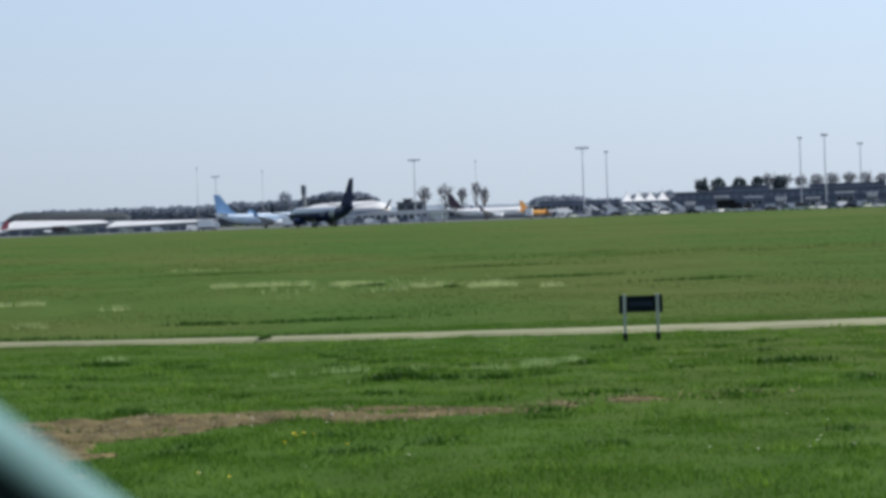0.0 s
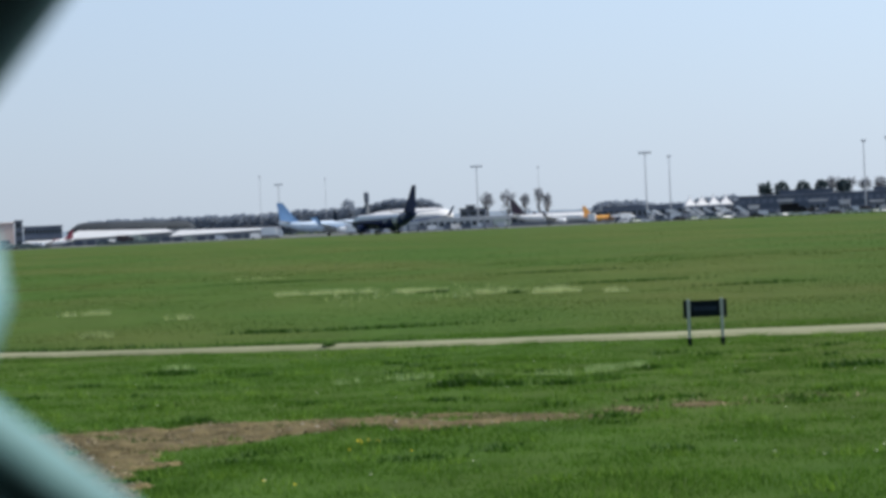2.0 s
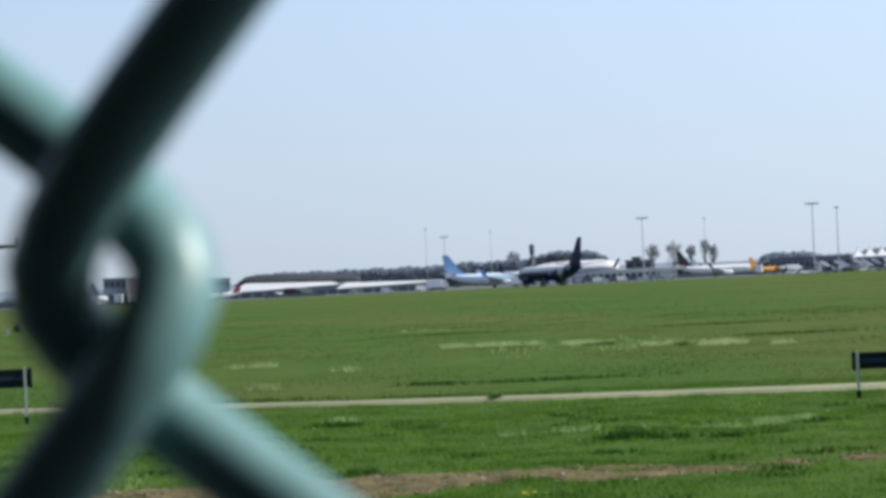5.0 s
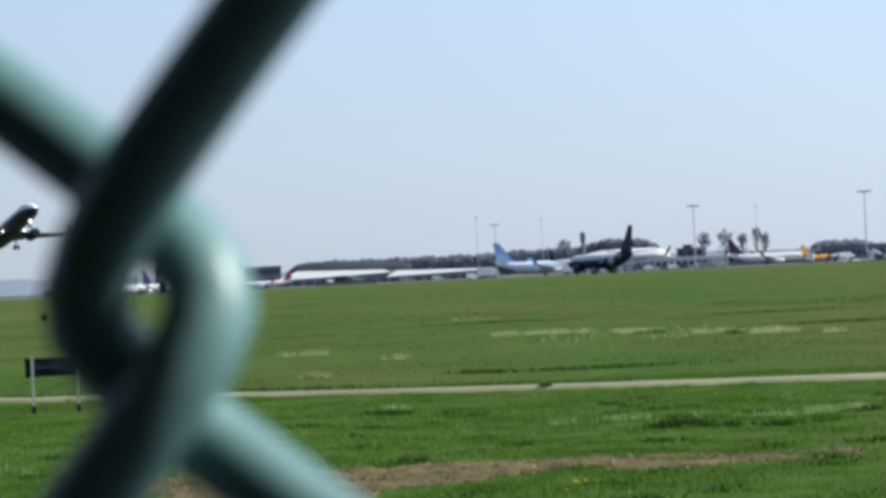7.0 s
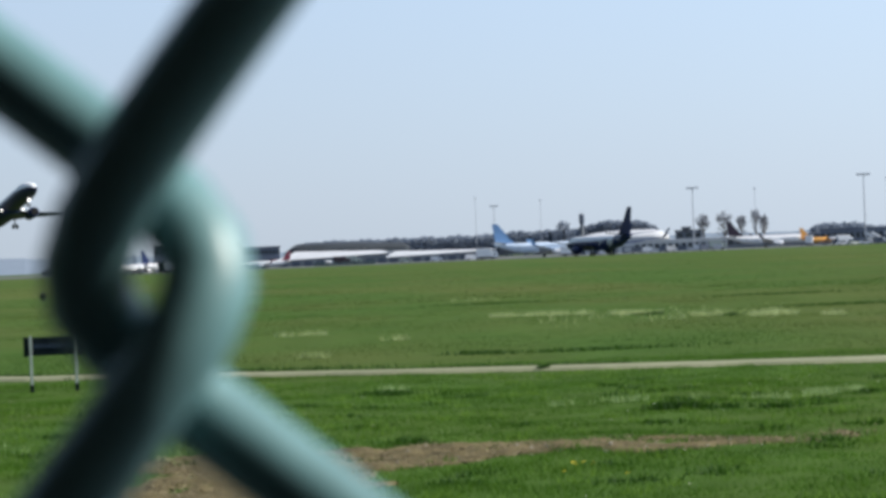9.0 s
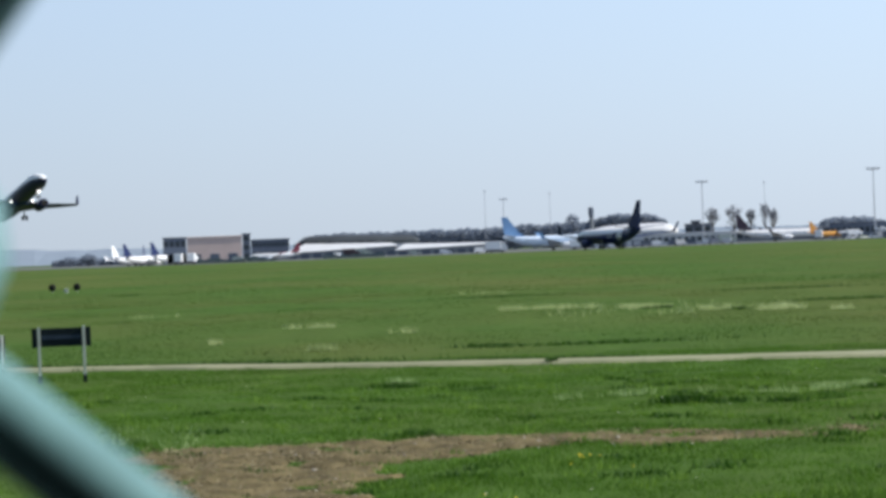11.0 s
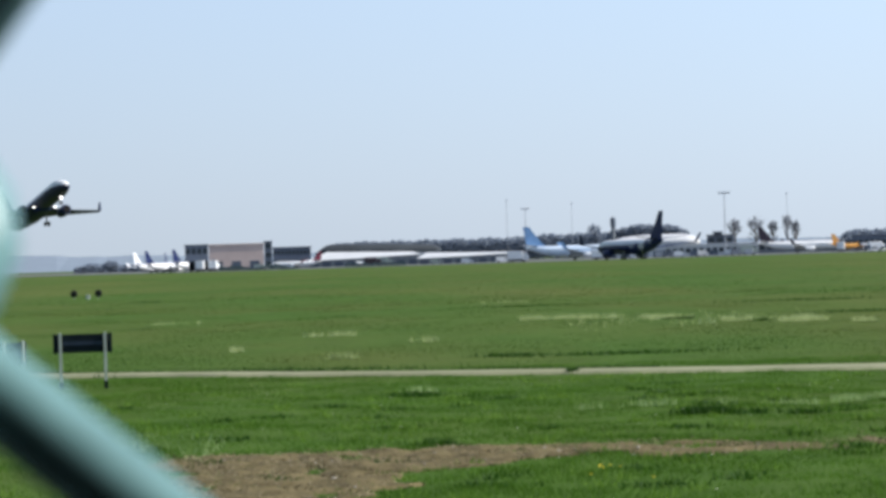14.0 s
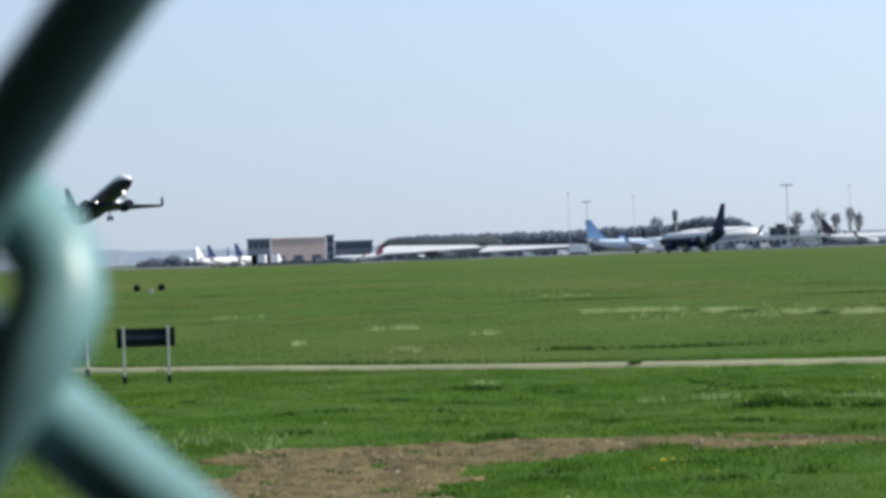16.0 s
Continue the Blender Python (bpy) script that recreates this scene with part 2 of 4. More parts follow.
def circle(centre, r, n=12, axis="x", squash=1.0):
    out = []
    for i in range(n):
        a = 2 * math.pi * i / n
        u, v = r * math.cos(a), r * math.sin(a) * squash
        d = {"x": (0, u, v), "y": (u, 0, v), "z": (u, v, 0)}[axis]
        out.append(Vector(centre) + Vector(d))
    return out


def tube(points, radii, n=8, bm=None):
    """A round rod along points."""
    rings = []
    for i, p in enumerate(points):
        a, b = Vector(points[max(0, i - 1)]), Vector(points[min(len(points) - 1, i + 1)])
        d = (b - a).normalized()
        side = d.cross(Vector((0, 1, 0.01))).normalized()
        up = side.cross(d)
        r = radii[i] if hasattr(radii, "__len__") else radii
        rings.append([Vector(p) + r * (math.cos(2 * math.pi * k / n) * side + math.sin(2 * math.pi * k / n) * up) for k in range(n)])
    return loft(rings, bm)


def cloud_mesh(name, verts, n_per, mat, parent=None):
    """Many loose triangles or quads, n_per corners each, from an array of corners."""
    me = bpy.data.meshes.new(name)
    n = len(verts) // n_per
    me.vertices.add(n * n_per)
    me.vertices.foreach_set("co", np.asarray(verts, dtype=np.float32).ravel())
    me.loops.add(n * n_per)
    me.loops.foreach_set("vertex_index", np.arange(n * n_per, dtype=np.int32))
    me.polygons.add(n)
    me.polygons.foreach_set("loop_start", np.arange(0, n * n_per, n_per, dtype=np.int32))
    me.update(calc_edges=True)
    me.materials.append(mat)
    ob = new(name, me)
    ob.parent = parent
    return ob


# ---- ground ----
def relief(x, y):
    """Gentle unevenness of the field, in metres."""
    return 0.024 * np.sin(x * 0.9 + 0.4 * np.sin(y * 0.5)) * np.sin(y * 0.55 + 1.3) + 0.02 * np.sin(x * 2.3 + y * 1.1) * np.sin(y * 1.7)


def fade(y):
    return np.clip((y - 6) / 8, 0, 1) * np.clip((52 - y) / 8, 0.25, 1) * np.clip((220 - y) / 120, 0, 1) * (1 - 0.95 * np.exp(-((y - 42.5) / 5.0) ** 2))


def ground_height(x, y):
    return relief(x, y) * fade(y)


def build_ground():
    bm = bmesh.new()
    dist = [0.0, 3, 6, 9, 12, 15] + [15 + 0.8 * i for i in range(1, 75)] + [80, 88, 96, 106, 118, 132, 150, 170, 200, 240, 300, 380, 500, 650, 820, 1100, 1600, 2400, 3500, 4900]
    front = [math.radians(a) for a in np.arange(-16, 22.01, 0.5)]
    rest = [math.radians(a) for a in list(range(28, 340, 12))]
    angles = front + rest
    centre = bm.verts.new((0, 0, 0))
    last = None
    for d in dist[1:]:
        ring = []
        for a in angles:
            x, y = d * math.sin(a), d * math.cos(a)
            ring.append(bm.verts.new((x, y, float(ground_height(x, y)))))
        for i in range(len(ring)):
            j = (i + 1) % len(ring)
            if last is None:
                bm.faces.new((centre, ring[j], ring[i]))
            else:
                bm.faces.new((last[i], last[j], ring[j], ring[i]))
        last = ring
    g = part("ground", bm, M_TURF, smooth=True)
    return tagged(g, "wide level airfield turf of mown green grass", "ground", kind="structure")


ground = build_ground()


def road_edges(x):
    """Near and far edge of the perimeter road."""
    mid = 43.3 - 0.43 * x + 0.011 * x * x
    wide = 0.46 + 0.42 * max(0.0, min(1.0, (x + 1) / 9))
    return mid - 0.62, mid - 0.62 + 2 * wide


def build_road():
    bm = bmesh.new()
    xs = [-40 + 0.8 * i for i in range(101)]
    rows = []
    for x in xs:
        a, b = road_edges(max(min(x, 17), -13))
        w = 0.05 * math.sin(x * 1.7) + 0.05 * math.sin(x * 4.1)
        rows.append([bm.verts.new((x, y, float(ground_height(x, y)) + h)) for y, h in ((a + w, -0.02), (a + 0.15 + w, 0.05), (0.5 * (a + b), 0.075), (b - 0.15, 0.05), (b, -0.02))])
    for p, q in zip(rows, rows[1:]):
        for i in range(4):
            bm.faces.new((p[i], q[i], q[i + 1], p[i + 1]))
    return tagged(part("perimeter_road", bm, M_ROAD), "narrow worn pale asphalt perimeter road across the grass", "road", kind="structure")


road = build_road()


def soil_amount(x, y):
    """How bare the worn track is at a place, 0 to 1 (arrays)."""
    wob = 0.35 * np.sin(x * 1.3 + 1) + 0.22 * np.sin(x * 3.1 + y) + 0.12 * np.sin(x * 7.3 + 2 * y)
    top = 26.7 + wob * 0.8 - 0.02 * x
    bend = np.clip((-0.68 + 0.2 * np.sin(y * 2.3) + 0.14 * np.sin(y * 5.9 + 1) - x) / 0.55, 0, 1)
    low = 23.7 + 0.28 * np.clip(x + 0.75, 0, 9) - 6.7 * bend * bend * (3 - 2 * bend) + wob * 0.9
    left = -3.35 + 0.3 * np.sin(y * 1.9) + 0.2 * np.sin(y * 4.7)
    inside = np.clip((top - y) / 0.9, 0, 1) * np.clip((y - low) / 0.8, 0, 1) * np.clip((x - left) / 0.7, 0, 1)
    thin = np.clip(1.05 - 0.22 * np.clip(x - 0.4, 0, 9), 0.42, 1)
    clumps = 0.5 + 0.25 * (np.sin(x * 5.1 + 1.9 * np.sin(y * 2.2)) + np.sin(y * 3.3 + 2.1 * np.sin(x * 3.7))) + 0.12 * np.sin(x * 11 + y * 7) * np.sin(y * 9)
    return np.clip(inside * 1.6, 0, 1) * thin * np.clip(0.55 + 1.5 * (clumps - 0.2), 0.2, 1)


def build_soil():
    bm = bmesh.new()
    nx, ny = 240, 130
    grid = []
    for i in range(nx + 1):
        col = []
        for j in range(ny + 1):
            x, y = -4.2 + 12.8 * i / nx, 17.5 + 10 * j / ny
            s = float(soil_amount(np.array(x), np.array(y)))
            lump = noise.noise((x * 2.2, y * 2.2, 0)) * 0.035 + noise.noise((x * 7, y * 7, 5)) * 0.03
            col.append(bm.verts.new((x, y, float(ground_height(x, y)) - 0.05 + 0.075 * min(1, s * 2) + lump * s)))
        grid.append(col)
    for i in range(nx):
        for j in range(ny):
            bm.faces.new((grid[i][j], grid[i + 1][j], grid[i + 1][j + 1], grid[i][j + 1]))
    return tagged(part("bare_track", bm, M_SOIL, smooth=True), "worn strip of bare brown soil in the grass", "soil", kind="structure")


build_soil()


def build_apron():
    bm = bmesh.new()
    near = [(-260, 1080), (-150, 960), (-90, 850), (60, 822), (180, 815), (330, 690), (480, 600), (700, 560)]
    a = [bm.verts.new((x, y, 0.05)) for x, y in near]
    b = [bm.verts.new((x * 2.0, 1650, 0.05)) for x, y in near]
    for i in range(len(a) - 1):
        bm.faces.new((a[i], a[i + 1], b[i + 1], b[i]))
    return tagged(part("apron", bm, M_APRON), "flat grey concrete apron beyond the grass", "apron", kind="structure")


build_apron()


FENCE_TURN = -18.0


def build_shade_wall():
    """A plain wall along the fence, added unseen behind the viewpoint to shade it."""
    turn = Matrix.Rotation(radians(FENCE_TURN), 4, "Z")
    wall = part("shade_wall", box(-8, 8, -0.4, -0.14, -0.2, 8.0), M_SHADE_WALL)
    wall.matrix_basis = turn
    paving = part("pavement", box(-6, 6, -0.13, 5.0, -0.1, 0.06, 0.02), M_ASPHALT)
    paving.matrix_basis = turn
    tagged(paving, "dark asphalt pavement at the fence foot", "pavement", kind="structure")
    return tagged(wall, "plain dark unseen wall added behind the viewpoint to shade the fence", "wall", kind="structure")


build_shade_wall()


# ---- grass ----
rng = np.random.default_rng(7)


def scatter(n, d0, d1, b0, b1, power=1.0):
    d = d0 + (d1 - d0) * rng.random(n) ** power
    b = np.radians(b0 + (b1 - b0) * rng.random(n))
    return d * np.sin(b), d * np.cos(b)


def blades(name, x, y, height, width, mat, label, lean=0.5, rough=0.4):
    """One blade of grass a triangle, leaning at random."""
    n = len(x)
    a = rng.random(n) * 2 * np.pi
    h = height * (0.6 + 0.8 * rng.random(n))
    w = width * (0.6 + 0.8 * rng.random(n))
    la, ll = rng.random(n) * 2 * np.pi, lean * h * rng.random(n)
    z = ground_height(x, y) - 0.01
    p = np.zeros((n, 3, 3))
    p[:, 0] = np.stack([x - np.cos(a) * w / 2, y - np.sin(a) * w / 2, z], 1)
    p[:, 1] = np.stack([x + np.cos(a) * w / 2, y + np.sin(a) * w / 2, z], 1)
    p[:, 2] = np.stack([x + np.cos(la) * ll, y + np.sin(la) * ll, z + h], 1)
    return tagged(cloud_mesh(name, p.reshape(-1, 3), 3, mat), label, "grass", kind="stuff")


def off_road(x, y):
    c = np.clip(x, -13, 17)
    mid = 43.3 - 0.43 * c + 0.011 * c * c
    return (y < mid - 0.62) | (y > mid + 0.30 + 0.84 * np.clip((x + 1) / 9, 0, 1))


LATTICE = np.random.default_rng(11).random((256, 256))


def lattice_noise(x, y):
    """Smooth random values between 0 and 1 (arrays)."""
    i, j = np.floor(x).astype(int), np.floor(y).astype(int)
    u, v = x - i, y - j
    u, v = u * u * (3 - 2 * u), v * v * (3 - 2 * v)
    a, b = LATTICE[i % 256, j % 256], LATTICE[(i + 1) % 256, j % 256]
    c, d = LATTICE[i % 256, (j + 1) % 256], LATTICE[(i + 1) % 256, (j + 1) % 256]
    return (a * (1 - u) + b * u) * (1 - v) + (c * (1 - u) + d * u) * v


def patchy(x, y, s):
    """Uneven growth at two scales."""
    k = s * 0.32
    f = 0.62 * lattice_noise(x * k + 40.3 * s, y * k * 0.8 + 17.1 * s) + 0.38 * lattice_noise(x * k * 2.7 + 9.2, y * k * 2.2 + 31.7 * s)
    return np.clip((f - 0.5) * 1.7 + 0.5, 0, 1)


def build_grass():
    x, y = scatter(500000, 15.3, 46, -13, 18.5, 0.85)
    keep = off_road(x, y) & (rng.random(len(x)) > np.clip(soil_amount(x, y) * (0.6 + 0.8 * patchy(x, y, 9.7)), 0, 0.97)) & (rng.random(len(x)) < 0.35 + 0.35 * patchy(x, y, 1.1) + 0.5 * patchy(x, y, 8.3))
    x, y = x[keep], y[keep]
    blades("near_grass", x, y, 0.016 + 0.045 * patchy(x, y, 6.1) * patchy(x, y, 2.3) + 0.016 * patchy(x, y, 14.0), 0.011, M_GRASS, "short bright green grass in front of the road", 0.8)
    x, y = scatter(240000, 43, 130, -13, 18.5, 1.3)
    keep = off_road(x, y) & (rng.random(len(x)) < 0.45 + 0.6 * patchy(x, y, 0.45))
    x, y = x[keep], y[keep]
    blades("field_grass", x, y, 0.014 + 0.022 * patchy(x, y, 0.9), 0.03, M_FIELD, "mown green grass of the airfield beyond the road", 0.8)
    x, y = scatter(110000, 110, 420, -13, 18.5, 1.2)
    keep = rng.random(len(x)) < 0.35 + 0.7 * patchy(x, y, 0.2)
    x, y = x[keep], y[keep]
    blades("far_grass", x, y, 0.018 + 0.025 * patchy(x, y, 0.3), 0.09, M_FIELD, "smooth green far field towards the runway", 0.8)
    # straw, clods and sprouts on the bare track
    x, y = rng.uniform(-4, 8.4, 80000), rng.uniform(17.6, 27.3, 80000)
    keep = rng.random(len(x)) < soil_amount(x, y) * (0.3 + 1.6 * np.clip(patchy(x, y, 5.7) - 0.35, 0, 1))
    x, y = x[keep], y[keep]
    for i in range(46):
        cx, cy, ln = rng.uniform(-3.4, 3.0), rng.uniform(18.5, 26.8), rng.uniform(0.06, 0.3)
        if soil_amount(np.array(cx), np.array(cy)) > 0.45:
            x = np.append(x, cx + rng.uniform(-ln, ln, 26))
            y = np.append(y, cy + rng.normal(0, 0.05, 26))
    blades("track_straw", x, y, 0.05, 0.018, M_STRAW, "dead straw lying on the bare soil", 2.5)
    x, y = rng.uniform(-4, 8.4, 65000), rng.uniform(17.6, 27.3, 65000)
    keep = rng.random(len(x)) < soil_amount(x, y) * (0.1 + 1.2 * np.clip(patchy(x, y, 6.7) - 0.45, 0, 1))
    x, y = x[keep], y[keep]
    for i in range(42):
        cx, cy, ln = rng.uniform(-3.4, 4.0), rng.uniform(18.5, 26.8), rng.uniform(0.05, 0.22)
        if soil_amount(np.array(cx), np.array(cy)) > 0.4:
            x = np.append(x, cx + rng.uniform(-ln, ln, 34))
            y = np.append(y, cy + rng.normal(0, 0.06, 34))
    blades("track_clods", x, y, 0.03, 0.06, M_CLOD, "dark crumbled clods of soil", 0.6)
    # dry thatch in long streaks
    xs, ys = [], []
    for b, d, half, depth, n in ((1.96, 79, 1.5, 0.7, 1500), (1.6, 79.6, 0.5, 0.5, 500), (4.2, 76, 0.75, 0.5, 800), (5.78, 71.5, 0.42, 0.4, 480), (7.3, 69.5, 0.7, 0.5, 760), (8.6, 68, 0.3, 0.3, 160), (-3.4, 68, 0.75, 0.4, 330), (-1.35, 61, 0.35, 0.3, 150), (-3.2, 52, 0.33, 0.25, 160), (-5.6, 58, 0.15, 0.2, 60), (-7.0, 88, 1.0, 1, 150), (0.5, 110, 1.2, 1, 120), (5.0, 74, 4.0, 5, 500)):
        c = at(b, d)
        # thick in places, thin between
        along = rng.uniform(-1, 1, n)
        px = c.x + half * along
        py = c.y + 0.5 * depth * np.sin(px * 2.1 + b) + rng.normal(0, depth * 0.5, n)
        keep = rng.random(n) < np.clip(2.6 * (patchy(px, py * 0.3, 5.3) - 0.25), 0.08, 1)
        xs.append(px[keep])
        ys.append(py[keep])
    x, y = np.concatenate(xs), np.concatenate(ys)
    blades("dry_grass", x, y, 0.13, 0.028, M_DRY, "pale dry thatch in streaks across the field", 1.2)
    # pale seed heads on the near ridge
    xs, ys = [], []
    for b, d, half, depth, n in ((2.4, 32.6, 0.18, 0.15, 110), (3.7, 32.7, 0.40, 0.2, 240), (5.6, 32.4, 0.14, 0.12, 100), (6.9, 32.6, 0.38, 0.2, 330), (8.5, 33.1, 0.40, 0.2, 330), (9.1, 33.3, 0.1, 0.08, 120), (-1.5, 37.5, 0.3, 0.2, 260), (-7.5, 28, 0.8, 1.4, 260), (-10.5, 29, 1.2, 1.6, 300), (-8.2, 27.2, 0.3, 0.4, 200)):
        c = at(b, d)
        along = rng.uniform(-1, 1, n)
        px = c.x + half * along
        py = c.y + 0.4 * depth * np.sin(px * 3.7 + d) + rng.normal(0, depth * 0.5, n)
        keep = rng.random(n) < np.clip(2.4 * (patchy(px, py, 13.7) - 0.3), 0.05, 1)
        xs.append(px[keep])
        ys.append(py[keep])
    x, y = np.concatenate(xs), np.concatenate(ys)
    blades("pale_grass", x, y, 0.10, 0.014, M_PALE, "paler longer grass in tufts", 0.9)
    xs, ys = [], []
    # clumps just before the dry thatch stand in for the shade beneath it
    for b, d, half, depth, n in ((4.9, 31.0, 0.24, 0.2, 600), (5.35, 31.0, 0.12, 0.12, 220), (6.2, 31.0, 0.25, 0.15, 90), (7.3, 30.6, 0.2, 0.15, 150), (4.5, 74.6, 0.4, 0.2, 160), (6.3, 70.5, 0.3, 0.2, 120), (-1.5, 36.8, 0.3, 0.2, 250), (-1.0, 26.9, 0.15, 0.12, 150), (2.03, 42.35, 0.07, 0.07, 520), (-7.6, 146, 1.1, 0.6, 260), (3.2, 50, 1.9, 0.4, 500), (0.6, 50.5, 0.7, 0.3, 300), (-4.6, 46.6, 2.2, 0.25, 500), (9.0, 78, 2.0, 0.8, 500), (1.0, 100, 2.5, 1.2, 500), (12.0, 70, 1.5, 0.6, 350), (7.5, 97, 3.5, 1.0, 600), (14.0, 32, 0.5, 0.3, 250)):
        c = at(b, d)
        xs.append(c.x + rng.normal(0, half * 0.6, n))
        ys.append(c.y + rng.normal(0, depth * 0.5, n))
    x, y = np.concatenate(xs), np.concatenate(ys)
    ex = rng.uniform(-9.5, 3.0, 2600)
    ey = 43.3 - 0.43 * ex + 0.011 * ex * ex + 0.38 + 0.84 * np.clip((ex + 1) / 9, 0, 1) + np.abs(rng.normal(0, 0.25, 2600))
    rim = rng.random(2600) < 0.25 + 0.9 * patchy(ex, ey, 1.7)
    x, y = np.concatenate([x, ex[rim]]), np.concatenate([y, ey[rim]])
    blades("dark_weeds", x, y, 0.09, 0.03, M_WEED, "dark green low weeds in clumps, some as shade under dry thatch", 0.9)
    xs, ys = [], []
    for i in range(260):
        c = at(-12 + 30 * rng.random(), 17 + 24 * rng.random() ** 0.8)
        n = 40
        xs.append(c.x + rng.normal(0, 0.10, n))
        ys.append(c.y + rng.normal(0, 0.08, n))
    x, y = np.concatenate(xs), np.concatenate(ys)
    keep = (rng.random(len(x)) > soil_amount(x, y)) & off_road(x, y)
    blades("light_tufts", x[keep], y[keep], 0.085, 0.014, M_TUFT, "lighter green tufts of longer grass", 0.9)
    xs, ys = [], []
    for i in range(70):
        c = at(-10 + 26 * rng.random(), 20 + 20 * rng.random())
        n = 60
        xs.append(c.x + rng.normal(0, 0.13, n))
        ys.append(c.y + rng.normal(0, 0.13, n))
    x, y = np.concatenate(xs), np.concatenate(ys)
    blades("broad_weeds", x, y, 0.06, 0.03, M_WEED, "dark broad-leaved weeds dotted through the grass", 1.0)


build_grass()


def flower_heads(name, spots, mat, label, size):
    out = []
    for x, y in spots:
        z = float(ground_height(np.array(x), np.array(y))) + 0.075 + 0.02 * rng.random()
        for k in range(5):
            a = k * 2 * math.pi / 5 + rng.random()
            c, s = math.cos(a) * size, math.sin(a) * size
            out += [(x, y, z), (x + c - s * 0.4, y + s + c * 0.4, z + size * 0.4), (x + c + s * 0.4, y + s - c * 0.4, z + size * 0.6)]
    return tagged(cloud_mesh(name, np.array(out), 3, mat), label, "flowers", kind="stuff")


spots = []
for b, d, n, r in ((2.73, 22.4, 6, 0.07), (3.4, 21.6, 2, 0.15), (0.9, 19.2, 2, 0.2)):
    c = at(b, d)
    spots += [(c.x + r * rng.normal(), c.y + r * rng.normal()) for i in range(n)]
flower_heads("dandelions", spots, M_FLOWER, "small yellow dandelions in the short grass", 0.018)
spots = []
for i in range(60):
    c = at(-11 + 28 * rng.random(), 19 + 20 * rng.random())
    spots.append((c.x, c.y))
flower_heads("daisies", spots, M_BUD, "tiny white daisies dotted in the grass", 0.014)


def build_stones():
    """Pale pebbles and clods lying on the bare track."""
    bm = bmesh.new()
    count = 0
    while count < 46:
        x, y = rng.uniform(-3.3, 3.2), rng.uniform(18.3, 26.6)
        if soil_amount(np.array(x), np.array(y)) < 0.5:
            continue
        r = 0.014 + 0.016 * rng.random() ** 3
        z = float(ground_height(x, y)) + 0.028
        squash = rng.uniform(0.5, 0.9)
        rings = []
        for k, f in ((-0.9, 0.35), (-0.3, 0.95), (0.35, 0.9), (0.85, 0.4)):
            rings.append([(x + r * f * math.cos(a) * rng.uniform(0.8, 1.2), y + r * f * math.sin(a) * rng.uniform(0.8, 1.2), z + r * k * squash) for a in [i * math.pi / 3 for i in range(6)]])
        loft(rings, bm)
        count += 1
    return tagged(part("stones", bm, M_STONES), "small pale stones lying on the bare soil", "stones", kind="stuff")


build_stones()


# ---- signs ----
def sign(place, turn, width, top, board_h, gap, label, lean=0.0):
    s = thing("field_sign", place, turn)
    for x in (-gap / 2, gap / 2):
        bm = box(x - 0.022, x + 0.022, -0.035, -0.029, -0.2, top + 0.03, 0.002)
        for sx in (-0.022, 0.018):
            box(x + sx, x + sx + 0.004, -0.031, -0.004, -0.2, top + 0.03, 0, bm)
        part("post", bm, M_POST, s, "grey steel channel post")
        # the lowest stretch of each post is darker
        part("post_foot", box(x - 0.032, x + 0.032, -0.046, 0.004, -0.1, 0.13, 0.004), M_BOARD, s, "dark block round the post's foot")
    bm = box(-width / 2, width / 2, 0.0, 0.018, top - board_h, top, 0.004)
    part("board", bm, M_BOARD, s, "dark board back")
    for z in (top - board_h * 0.5,):
        part("rail", box(-width / 2 + 0.12, width / 2 - 0.12, -0.012, -0.003, z - 0.035, z + 0.035, 0.003), M_BAND, s, "blue-grey stiffening rail")
    for x in (-width / 2, width / 2):
        part("end_cap", box(x - 0.03, x + 0.03, -0.02, 0.024, top - board_h - 0.01, top + 0.01, 0.004), M_BOARD, s)
    return tagged(s, label, "sign", "low field signs")


sign(at(-9.06, 42.6), 7, 0.92, 0.925, 0.31, 0.745, "dark low board on two grey steel posts beside the road")
sign(at(10.61, 38.2), -8, 0.60, 0.69, 0.25, 0.50, "smaller dark board on two steel posts before the road")
sign(at(-10.62, 46.0), 66, 0.75, 0.72, 0.42, 0.6, "grey board on two pale posts seen nearly edge on")


def disc_light(place):
    s = thing("ground_light", place)
    part("leg", tube([(0, 0, -0.05), (0, 0, 0.16)], 0.03), M_STEEL, s)
    bm = loft([circle((0, y, 0.36), r, 14, "y") for y, r in ((-0.12, 0.12), (-0.1, 0.22), (0.02, 0.26), (0.12, 0.2), (0.2, 0.08))])
    part("head", bm, M_BLACK, s, smooth=True)
    return tagged(s, "round black lamp head on a short leg in the grass", "light", "field lights")


disc_light(at(-9.23, 176))
disc_light(at(-8.68, 176))
s = thing("junction_box", at(-8.92, 174))
part("box", box(-0.13, 0.13, -0.1, 0.1, -0.05, 0.26, 0.02), M_POST, s)
part("lid", box(-0.15, 0.15, -0.12, 0.12, 0.263, 0.30, 0.01), M_POST, s)
tagged(s, "small grey metal box between two lamps in the grass", "box")


